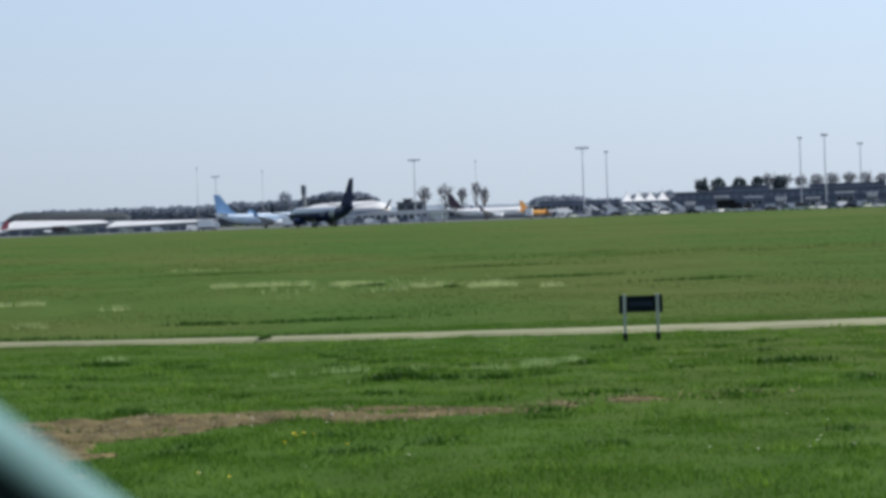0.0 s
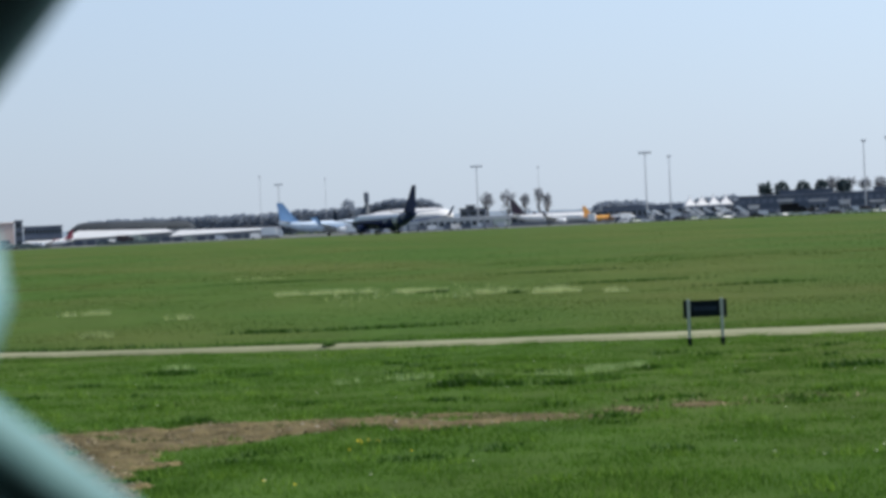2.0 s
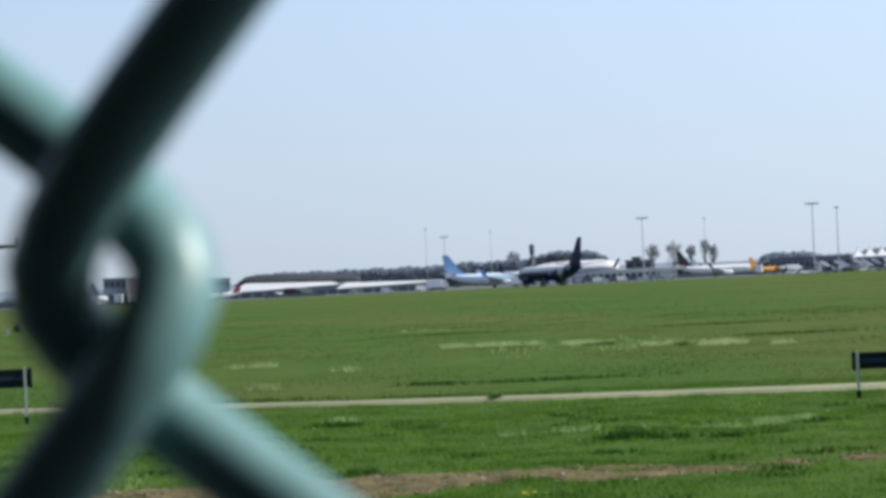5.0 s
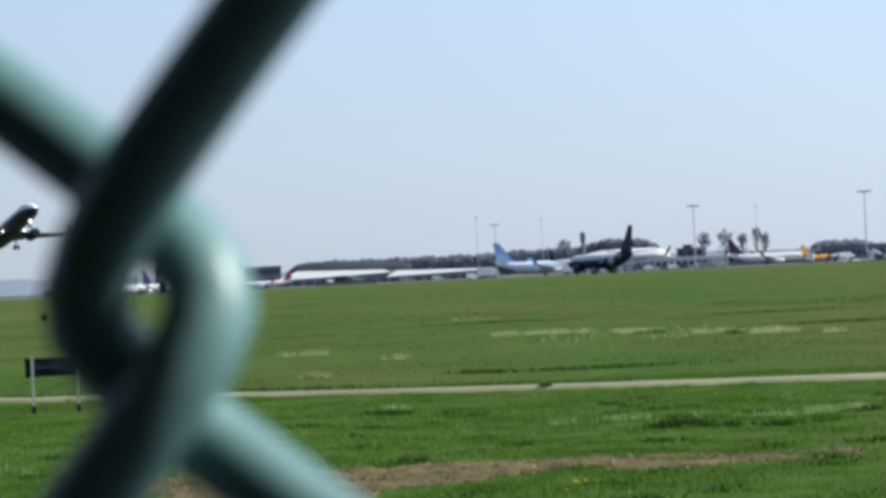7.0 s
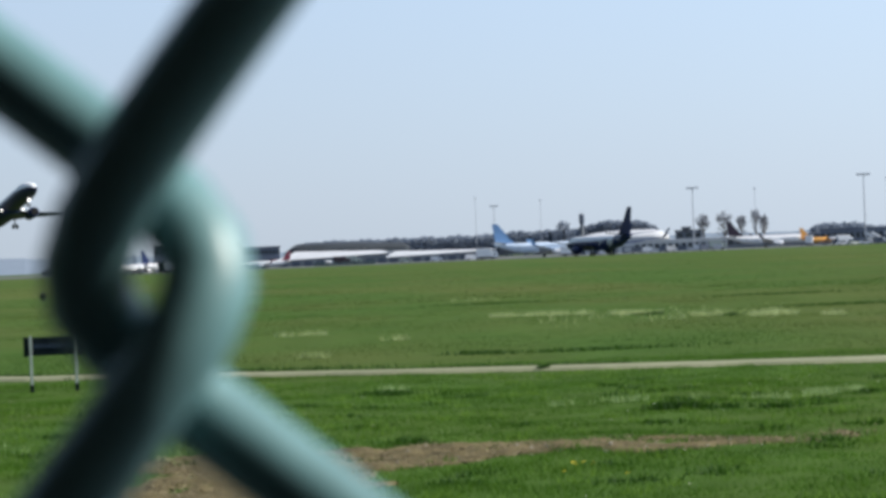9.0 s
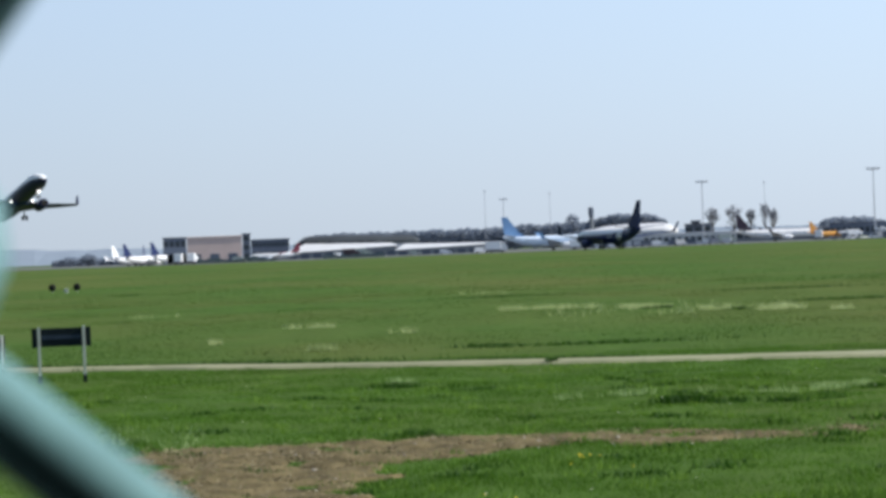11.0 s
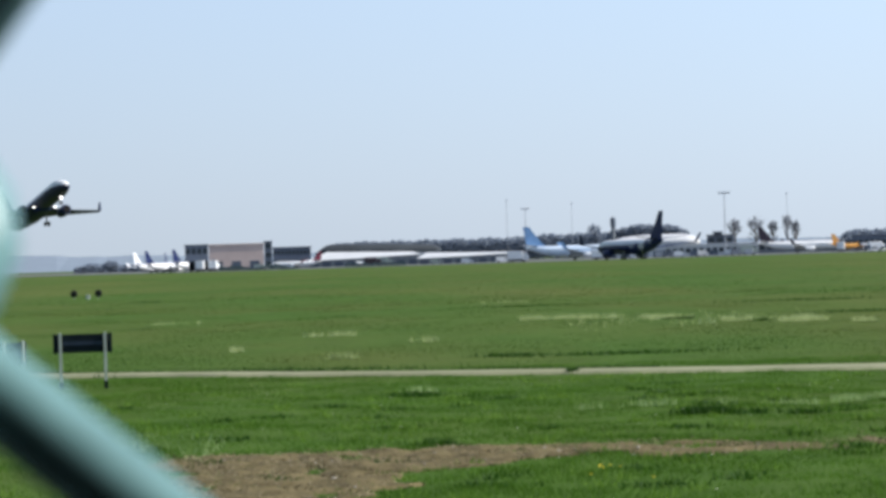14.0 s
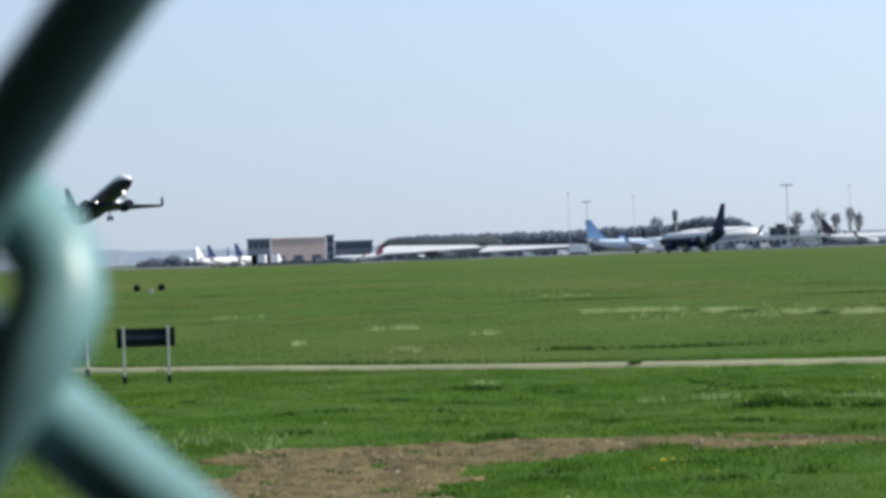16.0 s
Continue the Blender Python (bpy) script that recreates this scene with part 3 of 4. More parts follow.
# ---- aircraft ----
def airliner(label, place, heading, body, tail, engine, belly=None, size=1.0, climb=0.0, bank=0.0, nose=None, lower=None):
    """A twin-jet, 39.5 m long, its nose along the heading (degrees right of north)."""
    a = thing("airliner", place, 90 - heading, size)
    if climb or bank:
        a.matrix_basis = a.matrix_basis @ pose(0, 0, 0, bank, 0, 0) @ Matrix.Rotation(radians(-climb), 4, "Y")
    st = [(19.8, 0.15, 3.0), (19.3, 0.7, 3.05), (18.2, 1.2, 3.2), (16.5, 1.65, 3.4), (14.5, 1.88, 3.5), (8, 1.9, 3.5), (0, 1.9, 3.5), (-8, 1.9, 3.5), (-12, 1.65, 3.75), (-16, 1.0, 4.4), (-18.7, 0.45, 4.9), (-19.6, 0.18, 5.05)]
    part("fuselage", loft([circle((x, 0, z), r, 20, "x") for x, r, z in st]), body, a, smooth=True)
    if nose:
        part("nose", loft([circle((x, 0, z), r + 0.03, 20, "x") for x, r, z in st[:7]]), nose, a, smooth=True)
    if lower:
        # the painted lower hull sweeps up towards the tail
        rings = []
        for x, r, z in st:
            cut = 0.15 if x > -6 else min(1.45, 0.15 + (-6 - x) * 0.16)
            rr = r + 0.035
            rings.append([(x, rr * math.sin(t), z - rr * math.cos(t)) for t in [cut_a * (math.pi / 2 + cut) / 8 for cut_a in range(-8, 9)]])
        part("lower_hull", loft(rings), lower, a, "navy-painted lower hull", smooth=True)
    low = belly or engine
    rings = []
    for x, w in ((7.5, 0.6), (5, 1.7), (0, 2.0), (-4, 1.7), (-7.5, 0.6)):
        rings.append([(x, -w, 2.2), (x, -w * 0.8, 1.6), (x, 0, 1.4), (x, w * 0.8, 1.6), (x, w, 2.2), (x, 0, 2.6)])
    part("belly_fairing", loft(rings), low, a, smooth=True)

    def plate(p, thick, axis):
        up = Vector((0, thick, 0)) if axis == "y" else Vector((0, 0, thick))
        q = [Vector(v) for v in p]
        return loft([[v - up * f for v, f in zip(q, (0.4, 1, 1, 0.2))], [v + up * f for v, f in zip(q, (0.4, 1, 1, 0.2))]])
    fin = part("fin", plate([(-11.0, 0, 5.0), (-14.2, 0, 7.0), (-17.9, 0, 12.5), (-19.9, 0, 12.5)], 0.14, "y"), tail, a)
    bm = loft([[(-11.2, -0.15, 4.9), (-11.2, 0.15, 4.9), (-18.9, 0.1, 5.0), (-18.9, -0.1, 5.0)], [(-13.6, -0.14, 6.9), (-13.6, 0.14, 6.9), (-19.1, 0.1, 6.9), (-19.1, -0.1, 6.9)], [(-17.9, -0.1, 12.5), (-17.9, 0.1, 12.5), (-20.0, 0.06, 12.5), (-20.0, -0.06, 12.5)]])
    old = fin.data
    bm.to_mesh(old)
    bm.free()
    for s in (-1, 1):
        part("tailplane", loft([[(-14.6, 0.6 * s, 5.35), (-15.5, 0.6 * s, 5.5), (-18.6, 0.6 * s, 5.3), (-15.5, 0.6 * s, 5.15)], [(-18.0, 7.1 * s, 5.9), (-18.4, 7.1 * s, 5.98), (-19.8, 7.1 * s, 5.9), (-18.4, 7.1 * s, 5.82)]]), lower or (body if body is not M_PALEBLUE else M_WHITE), a)
        wing = part("wing", loft([[(5.2, 1.5 * s, 2.4), (3, 1.5 * s, 2.8), (-3.6, 1.5 * s, 2.4), (3, 1.5 * s, 2.05)], [(1.2, 6 * s, 2.95), (0, 6 * s, 3.2), (-3.6, 6 * s, 2.95), (0, 6 * s, 2.7)], [(-4.2, 16.6 * s, 4.2), (-4.7, 16.6 * s, 4.32), (-6.1, 16.6 * s, 4.2), (-4.7, 16.6 * s, 4.1)]]), M_NAVY if climb else (lower or body), a)
        part("winglet", loft([[(-4.4, 16.62 * s, 4.2), (-6.2, 16.62 * s, 4.2), (-6.2, 16.75 * s, 4.2), (-4.4, 16.75 * s, 4.2)], [(-6.3, 17.5 * s, 6.7), (-7.3, 17.5 * s, 6.7), (-7.3, 17.6 * s, 6.7), (-6.3, 17.6 * s, 6.7)]]), tail, wing)
        eng = part("engine", loft([circle((x, 4.85 * s, 1.75), r, 16, "x") for x, r in ((5.9, 0.85), (5.7, 1.02), (4.5, 1.08), (2.5, 0.95), (1.2, 0.6))], caps=True), engine, a, smooth=True)
        part("pylon", box(0.8, 4.5, 4.75 * s - 0.15, 4.75 * s + 0.15, 2.5, 3.0), engine, eng)
        part("intake", loft([circle((x, 4.85 * s, 1.75), r, 16, "x") for x, r in ((5.93, 0.8), (5.96, 0.3))]), M_BLACK, eng)
        gear = part("main_gear", tube([(-1.6, 2.86 * s, 2.5), (-1.6, 2.86 * s, 0.55)], 0.16), M_STEEL, a)
        for dy in (-0.43, 0.43):
            part("wheel", loft([circle((-1.6, 2.86 * s + dy + w, 0.55), r, 14, "y") for w, r in ((-0.18, 0.4), (-0.1, 0.55), (0.1, 0.55), (0.18, 0.4))]), M_BLACK, gear)
        part("cockpit_window", loft([[(17.6, 0.55 * s, 4.28), (16.9, 1.1 * s, 4.35), (16.3, 1.4 * s, 4.4)], [(17.2, 0.5 * s, 4.52), (16.6, 0.95 * s, 4.66), (16.1, 1.2 * s, 4.72)]], caps=False), M_GLASS, a)
        bm = bmesh.new()
        for i in range(30):
            x = 12.5 - i * 0.82
            box(x - 0.15, x + 0.15, 1.885 * s - 0.02, 1.885 * s + 0.02, 3.75, 4.1, 0, bm)
        part("window_row", bm, M_GLASS, a)["kind"] = "stuff"
    ng = part("nose_gear", tube([(15.2, 0, 2.2), (15.2, 0, 0.4)], 0.12), M_STEEL, a)
    for dy in (-0.25, 0.25):
        part("wheel", loft([circle((15.2, dy + w, 0.36), r, 12, "y") for w, r in ((-0.1, 0.28), (-0.06, 0.36), (0.06, 0.36), (0.1, 0.28))]), M_BLACK, ng)
    return tagged(a, label, "airplane", "airliners")


airliner("white and pale blue jet with a sky-blue tail, parked", at(2.25, 907, 0.05), 90, M_PALEBLUE, M_SKYBLUE, M_WHITE)
airliner("white-topped jet with navy belly and tall navy fin, taxiing", at(3.42, 755, 0.05), -22, M_WHITE, M_NAVY, M_NAVY, belly=M_NAVY, lower=M_NAVY, size=1.12)
airliner("white jet with a plum-coloured fin, parked", at(7.25, 1050, 0.05), 90, M_WHITE, M_PURPLE, M_WHITE, size=0.88)
airliner("small white and orange jet with an orange tail", at(8.55, 1000, 0.05), 80, M_ORANGE, M_ORANGE, M_WHITE, size=0.56, nose=M_WHITE)
airliner("small white jet with a white fin, parked", at(-7.38, 985, 0.05), 34, M_WHITE, M_WHITE, M_WHITE, size=0.64)
airliner("small white jet with a dark fin, parked", at(-7.10, 950, 0.05), 33, M_WHITE, M_NAVY, M_WHITE, size=0.66)
airliner("small white jet with a dark fin, parked", at(-6.46, 945, 0.05), 34, M_WHITE, M_NAVY, M_WHITE, size=0.68)
airliner("small white jet with a dark fin, seen from behind", at(-7.05, 975, 0.05), 2, M_WHITE, M_NAVY, M_WHITE, size=0.62)
airliner("small white jet with a red fin, parked", at(-4.2, 1000, 0.05), -90, M_WHITE, M_RED, M_WHITE, size=0.52)
jet = airliner("navy jet with a white crown climbing after take-off, gear down", at(-10.0, 545, 12.0), 150, M_WHITE, M_NAVY, M_NAVY, belly=M_NAVY, climb=14.5, bank=0, lower=M_STEELBLUE)
for x, y in ((4.2, 2.4), (4.2, -2.4)):
    part("landing_light", loft([circle((x + d, y, 2.3), r, 10, "x") for d, r in ((1.1, 0.12), (1.3, 0.2), (1.34, 0.08))]), M_LAMP, jet, "lit white landing light")
part("nose_light", loft([circle((15.6 + d, 0, 1.4), r, 10, "x") for d, r in ((0.0, 0.16), (0.2, 0.26), (0.24, 0.1))]), M_LAMP, jet, "lit white nose light")


# ---- buildings ----
def block(name, b0, b1, distance, top, depth, wall, roof, label, category="building", bays=0, window_mat=None, z0=0.0, storeys=1, doors=0):
    """A long block whose front runs between two bearings."""
    p, q = at(b0, distance), at(b1, distance)
    v = q - p
    s = thing(name, p, math.degrees(math.atan2(v.y, v.x)))
    L = v.length
    part("wall", box(0, L, 0, depth, z0, top, 0.1), wall, s)
    part("roof", box(-0.4, L + 0.4, -0.4, depth + 0.4, top + 0.01, top + 0.5, 0.1), roof, s)
    if bays:
        h = (top - z0) / storeys
        first = None
        for k in range(storeys):
            for i in range(bays):
                x = L * (i + 0.5) / bays
                m = Matrix.Translation((x, 0, z0 + h * (k + 0.55)))
                if first is None:
                    w = L / bays * 0.36
                    first = part("window", box(-w, w, -0.06, 0.05, -h * 0.22, h * 0.22, 0.02), window_mat or M_GLASS, s)
                    first.matrix_basis = m
                else:
                    share(first, m)
    for i in range(doors):
        x = L * (i + 0.5) / doors
        part("door", box(x - 2.2, x + 2.2, -0.08, 0.05, 0.0, min(4.0, top * 0.6), 0.03), M_DARKWALL, s)
    return tagged(s, label, category)


def shed(b0, b1, distance, eaves, ridge, depth, label, wall=None, doors=6, hip=(4, 4), lift=0.0, drop=0.0):
    """A long low-pitched hangar with a pale sheet roof."""
    p, q = at(b0, distance), at(b1, distance)
    v = q - p
    s = thing("hangar", p, math.degrees(math.atan2(v.y, v.x)))
    L = v.length
    # the front eave climbs and the ridge falls along the front
    ends = ((-0.8, hip[0], eaves, ridge), (L + 0.8, -hip[1], eaves + lift, ridge - drop))
    bm = loft([[(x, 0, 0), (x, depth, 0), (x, depth, e), (x, 0, e)] for x, e in ((0, eaves), (L, eaves + lift))])
    part("wall", bm, wall or M_GREYWALL, s)
    for y0, y1 in ((-0.8, depth / 2 - 0.02), (depth + 0.8, depth / 2 + 0.02)):
        bm = loft([[(x, y0, e + 0.02), (x + h, y1, r), (x + h, y1, r + 0.25), (x, y0, e + 0.27)] for x, h, e, r in ends])
        part("roof", bm, M_ROOF, s, "white metal roof sheet")
    first = None
    for i in range(doors):
        m = Matrix.Translation((L * (i + 0.5) / doors, 0, 0))
        w = L / doors * 0.32
        if first is None:
            first = part("door", box(-w, w, -0.08, 0.05, 0, eaves * 0.85, 0.03), M_DARKWALL, s, "dark sliding door")
            first.matrix_basis = m
        else:
            share(first, m)
    return tagged(s, label, "hangar", "hangars")


block("office_block", -6.71, -6.19, 1200, 12.0, 30, M_BLUEWALL, M_GREYWALL, "blue-grey clad block beside a brick one", bays=4, storeys=2)
block("brick_hall", -6.17, -4.93, 1200, 11.8, 30, M_BRICK, M_BRICK, "large plain pale brick hall with a flat roof", bays=0, doors=3)
block("stair_tower", -4.91, -4.74, 1200, 12.6, 20, M_DARKWALL, M_DARKWALL, "dark stair tower at the end of a brick hall", bays=1, storeys=3)
block("terminal_wing", -4.72, -3.86, 1210, 9.6, 30, M_BLUEWALL, M_DARKWALL, "dark blue low wing with window rows", bays=10, storeys=2)
shed(-3.93, -1.40, 1110, 2.6, 6.4, 34, "long low hangar with a white sheet roof", doors=9, hip=(9, 3), lift=1.6, drop=0.9)
shed(-1.42, 1.0, 1070, 2.2, 4.6, 30, "long low shed with a white sheet roof", doors=9, hip=(4, 2), lift=1.3, drop=0.6)
def humped_hall(b0, b1, distance, top, profile, wall, roof, label, doors=0):
    """A long hall under a rounded roof, its height along the front in shares."""
    p, q = at(b0, distance), at(b1, distance)
    v = q - p
    s = thing("vaulted_hall", p, math.degrees(math.atan2(v.y, v.x)))
    L = v.length
    z = top * 0.55
    part("wall", box(0, L, 0, 26, 0, z), wall, s)
    rings = []
    for f, h in profile:
        x = f * (L + 1) - 0.5
        rings.append([(x, -0.5, z + 0.01), (x, 4, z + top * 0.31 * h), (x, 13, z + top * 0.45 * h), (x, 22, z + top * 0.31 * h), (x, 26.5, z + 0.01)])
    part("roof", loft(rings), roof, s, "rounded sheet roof", smooth=True)
    for i in range(doors):
        x = L * (i + 0.5) / doors
        w = L / doors * 0.36
        part("door", box(x - w, x + w, -0.08, 0.05, 0.0, z * 0.5, 0.03), M_DARKWALL, s, "dark sliding door")
    return tagged(s, label, "hall", "vaulted halls")


humped_hall(-3.75, -0.9, 1190, 10.6, ((0, 0.05), (0.04, 0.5), (0.09, 0.9), (0.14, 1.0), (0.5, 0.95), (0.95, 0.72), (1, 0.3)), M_STONE, M_SLATEROOF, "long hall under a dark rounded roof behind a hangar")
humped_hall(2.78, 4.98, 1060, 9.6, ((0, 0.05), (0.1, 0.45), (0.22, 0.8), (0.36, 0.94), (0.6, 1.0), (0.84, 1.0), (0.94, 0.8), (1, 0.35)), M_STONE, M_ROOF, "large pale grey hangar under a white arched roof", 6)
block("pier", 4.2, 6.3, 1010, 4.2, 14, M_STONE, M_ROOF, "low grey pier building with dark windows", bays=14)
block("annexe", 5.15, 5.75, 1065, 8.2, 20, M_BLUEWALL, M_GREYWALL, "small blue-grey annexe beside the large hangar", bays=3, storeys=2)
block("cargo_shed", 6.3, 8.4, 1150, 5.0, 30, M_GREYWALL, M_ROOF, "low grey cargo shed behind parked jets", bays=12)
block("gate_building", 8.4, 11.5, 1120, 6.2, 30, M_BLUEWALL, M_DARKWALL, "long low dark gate building", bays=24)
block("terminal", 11.5, 16.9, 960, 7.4, 40, M_DARKWALL, M_BLUEWALL, "long dark glazed terminal of two storeys", bays=34, storeys=2, window_mat=M_BLUEWALL)
block("roof_plant", 12.4, 13.6, 985, 9.2, 12, M_DARKWALL, M_DARKWALL, "dark plant housing on the terminal", z0=7.0)
block("roof_plant", 14.5, 16.2, 985, 8.9, 12, M_DARKWALL, M_DARKWALL, "dark plant housing on the terminal", z0=7.0)
block("control_cabin", 5.3, 5.5, 1060, 9.5, 8, M_DARKWALL, M_GREYWALL, "small dark cabin on the hangar annexe", z0=8.7)


for i in range(7):
    b = 11.7 + 0.68 * i
    block("gate_hut", b, b + 0.22 + 0.08 * (i % 3), 925, 3.6 + 1.1 * ((i * 3) % 4) / 2, 6, (M_ROOF, M_GREYWALL, M_BLUEWALL)[i % 3], M_ROOF, ("pale", "grey", "blue-grey")[i % 3] + " gate hut before the dark terminal", bays=3)


def marquee(place, w):
    s = thing("marquee", place)
    rings = []
    for f, z in ((1.0, 5.4), (0.55, 6.6), (0.22, 8.0), (0.03, 9.6)):
        h = w * 0.5 * f
        rings.append([(-h, -h, z), (h, -h, z), (h, h, z), (-h, h, z)])
    part("canopy", loft(rings), M_TARP, s, "white peaked canvas canopy")
    part("valance", box(-w * 0.5, w * 0.5, -w * 0.5, w * 0.5, 4.9, 5.39, 0.05), M_TARP, s)
    for x in (-1, 1):
        for y in (-1, 1):
            part("pole", tube([(x * w * 0.48, y * w * 0.48, 0), (x * w * 0.48, y * w * 0.48, 4.9)], 0.12), M_STEEL, s)
    return tagged(s, "white peaked canvas marquee in a row", "tent", "row of white marquees")


for i in range(4):
    marquee(at(10.38 + 0.27 * i, 1000), 5.0)


def stack_tower(place, h):
    s = thing("control_tower", place)
    part("shaft", loft([circle((0, 0, z), r, 12, "z") for z, r in ((0, 1.2), (h * 0.7, 1.0))]), M_GREYWALL, s)
    part("cab", loft([circle((0, 0, z), r, 8, "z") for z, r in ((h * 0.7 + 0.02, 1.1), (h * 0.76, 1.45), (h * 0.93, 1.5), (h * 0.96, 1.1))]), M_DARKWALL, s)
    part("aerial", tube([(0, 0, h * 0.95), (0, 0, h * 1.03)], 0.12), M_STEEL, s)
    return tagged(s, "slim dark tower standing behind trees", "tower")


stack_tower(at(3.04, 1400), rise(0.86, 1400))


def mast(bearing, elevation, heads, thin=False):
    h = 25.0
    d = (h - EYE) / math.tan(radians(elevation))
    s = thing("light_mast", at(bearing, d))
    r = 0.5 if thin else 1.0
    part("pole", loft([circle((0, 0, z), k * r, 10, "z") for z, k in ((0, 0.28), (h * 0.5, 0.21), (h, 0.14))]), M_STEEL, s)
    if heads:
        bar = part("crossbar", box(-heads * 0.42, heads * 0.42, -0.15, 0.15, h - 0.3, h, 0.04), M_STEEL, s)
        lamp = None
        for i in range(heads):
            m = Matrix.Translation(((i - (heads - 1) / 2) * 0.8, 0, h))
            if lamp is None:
                lamp = part("floodlight", box(-0.3, 0.3, -0.5, 0.25, -0.75, -0.31, 0.08), M_STEEL, s)
                lamp.matrix_basis = m
            else:
                share(lamp, m)
    return tagged(s, "tall grey steel floodlight mast on the apron" if heads > 2 else "tall thin grey lamp mast", "mast", "floodlight masts")


for b, e, heads in ((1.05, 1.10, 5), (5.57, 1.32, 6), (9.41, 1.46, 6), (9.95, 1.35, 2), (14.32, 1.50, 2), (14.87, 1.55, 3), (15.66, 1.32, 3)):
    mast(b, e, heads)
for b, e in ((0.63, 1.30), (2.11, 1.19), (6.97, 1.25), (4.08, 0.87)):
    mast(b, e, 1, True)


# ---- trees ----
def crown(points, size, n, spread):
    """Small leaf quads about limb points."""
    out = []
    for i in range(n):
        p = Vector(points[rng.integers(len(points))]) + Vector(rng.normal(0, spread, 3))
        a, b = Vector(rng.normal(0, 1, 3)).normalized(), Vector(rng.normal(0, 1, 3)).normalized()
        s = size * (0.5 + rng.random())
        out += [p - a * s, p + b * s, p + a * s, p - b * s]
    return np.array([tuple(v) for v in out])


def tree(place, h, width, mat, label, bare=False, conical=False):
    s = thing("tree", place)
    tip = Vector((0, 0, h * 0.8))
    bm = tube([(0, 0, -0.3), (0.1, 0, h * 0.3), (0, 0.1, h * 0.6), tip], [h * 0.035, h * 0.026, h * 0.016, h * 0.006], 7)
    pts = []
    limbs = 12 if bare else 8
    for i in range(limbs):
        z0 = h * (0.25 + 0.4 * rng.random())
        a = rng.random() * 2 * math.pi
        k = (1.15 - z0 / h) if conical else 1.0
        e = Vector((math.cos(a) * width * 0.42 * k, math.sin(a) * width * 0.42 * k, min(h * 0.95, z0 + h * (0.12 + 0.25 * rng.random()))))
        tube([(0, 0, z0), (Vector((0, 0, z0)) + e) / 2 + Vector((0, 0, -0.2)), e], [h * 0.013, h * 0.009, h * 0.004], 5, bm)
        pts += [e, e * 0.75 + Vector((0, 0, h * 0.2)) * 0.9]
    part("trunk", bm, M_BARK, s)
    pts += [Vector((0, 0, h * 0.9)), Vector((width * 0.2, 0, h * 0.8)), Vector((-width * 0.2, 0, h * 0.8))]
    if not bare:
        pts = []
        for i in range(160):
            v = Vector(rng.normal(0, 1, 3)).normalized() * (0.55 + 0.45 * rng.random())
            pts.append(Vector((v.x * width * 0.46, v.y * width * 0.46, h * 0.66 + v.z * h * 0.30)))
    else:
        for i in range(60):
            v = Vector(rng.normal(0, 1, 3)).normalized() * (0.4 + 0.6 * rng.random())
            pts.append(Vector((v.x * width * 0.5, v.y * width * 0.5, h * 0.79 + v.z * h * 0.16)))
    c = cloud_mesh("crown", crown(pts, 0.24 if bare else 0.42, 900 if bare else 1100, width * (0.07 if bare else 0.05)), 4, mat, s)
    return tagged(s, label, "tree", "airport trees")


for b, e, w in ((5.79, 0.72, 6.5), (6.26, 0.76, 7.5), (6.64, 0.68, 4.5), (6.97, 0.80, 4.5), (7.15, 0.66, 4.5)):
    tree(at(b, 1170), rise(e, 1170), w, M_HAZED_TWIG, "bare twiggy spring tree behind the pier", True)
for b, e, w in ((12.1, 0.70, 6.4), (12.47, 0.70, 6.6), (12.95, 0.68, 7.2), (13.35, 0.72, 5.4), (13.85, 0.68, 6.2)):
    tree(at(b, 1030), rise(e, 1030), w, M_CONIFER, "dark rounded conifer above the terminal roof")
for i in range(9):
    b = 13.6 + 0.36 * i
    tree(at(b, 1060 + 12 * rng.random()), rise(0.62 + 0.14 * rng.random(), 1060), 6, M_HAZED_TWIG, "bare twiggy tree behind the terminal", True)
tree(at(2.62, 1380), rise(0.72, 1380), 9, M_HAZED_LEAF, "rounded dark tree above the tree belt")
tree(at(-8.4, 1250), rise(0.17, 1250), 9, M_HAZED_LEAF, "low rounded dark tree at the field's edge")


def tree_belt(name, b0, b1, distance, profile, label, mat, n, leaf=0.9):
    out = []
    for i in range(n):
        f = rng.random()
        b = b0 + (b1 - b0) * f
        top = rise(profile(f) + 0.015 * math.sin(b * 9) + 0.012 * math.sin(b * 31 + 1), distance)
        z = top * (rng.random() ** 0.6)
        p = at(b, distance + 25 * rng.random(), max(0.3, z))
        a, c = Vector(rng.normal(0, 1, 3)).normalized(), Vector(rng.normal(0, 1, 3)).normalized()
        s = leaf * (0.6 + rng.random())
        out += [p - a * s, p + c * s, p + a * s, p - c * s]
    ob = cloud_mesh(name, np.array([tuple(v) for v in out]), 4, mat)
    return tagged(ob, label, "trees", kind="stuff")


tree_belt("tree_belt", -3.6, 2.95, 1480, lambda f: 0.30 + 0.13 * min(1, f * 14) + (0.04 if f > 0.75 else 0), "dark leafless belt of trees behind the hangars", M_HAZED_LEAF, 30000, 0.65)
tree_belt("wooded_mound", 2.9, 4.75, 1420, lambda f: 0.42 + 0.21 * max(0.0, 1 - (2 * f - 1) ** 2) ** 0.6, "rounded wooded mound behind the large hangar", M_HAZED_LEAF, 15000, 0.65)
tree_belt("far_trees", 8.2, 11.6, 1300, lambda f: 0.30 + 0.06 * math.sin(f * 9), "dark low trees behind the gate building", M_HAZED_LEAF, 6000)
tree_belt("hedge_belt", -9.2, -6.9, 1500, lambda f: 0.05 + 0.06 * math.sin(f * 7) ** 2, "low hedge and bushes at the edge of the field", M_HAZED_LEAF, 3500)


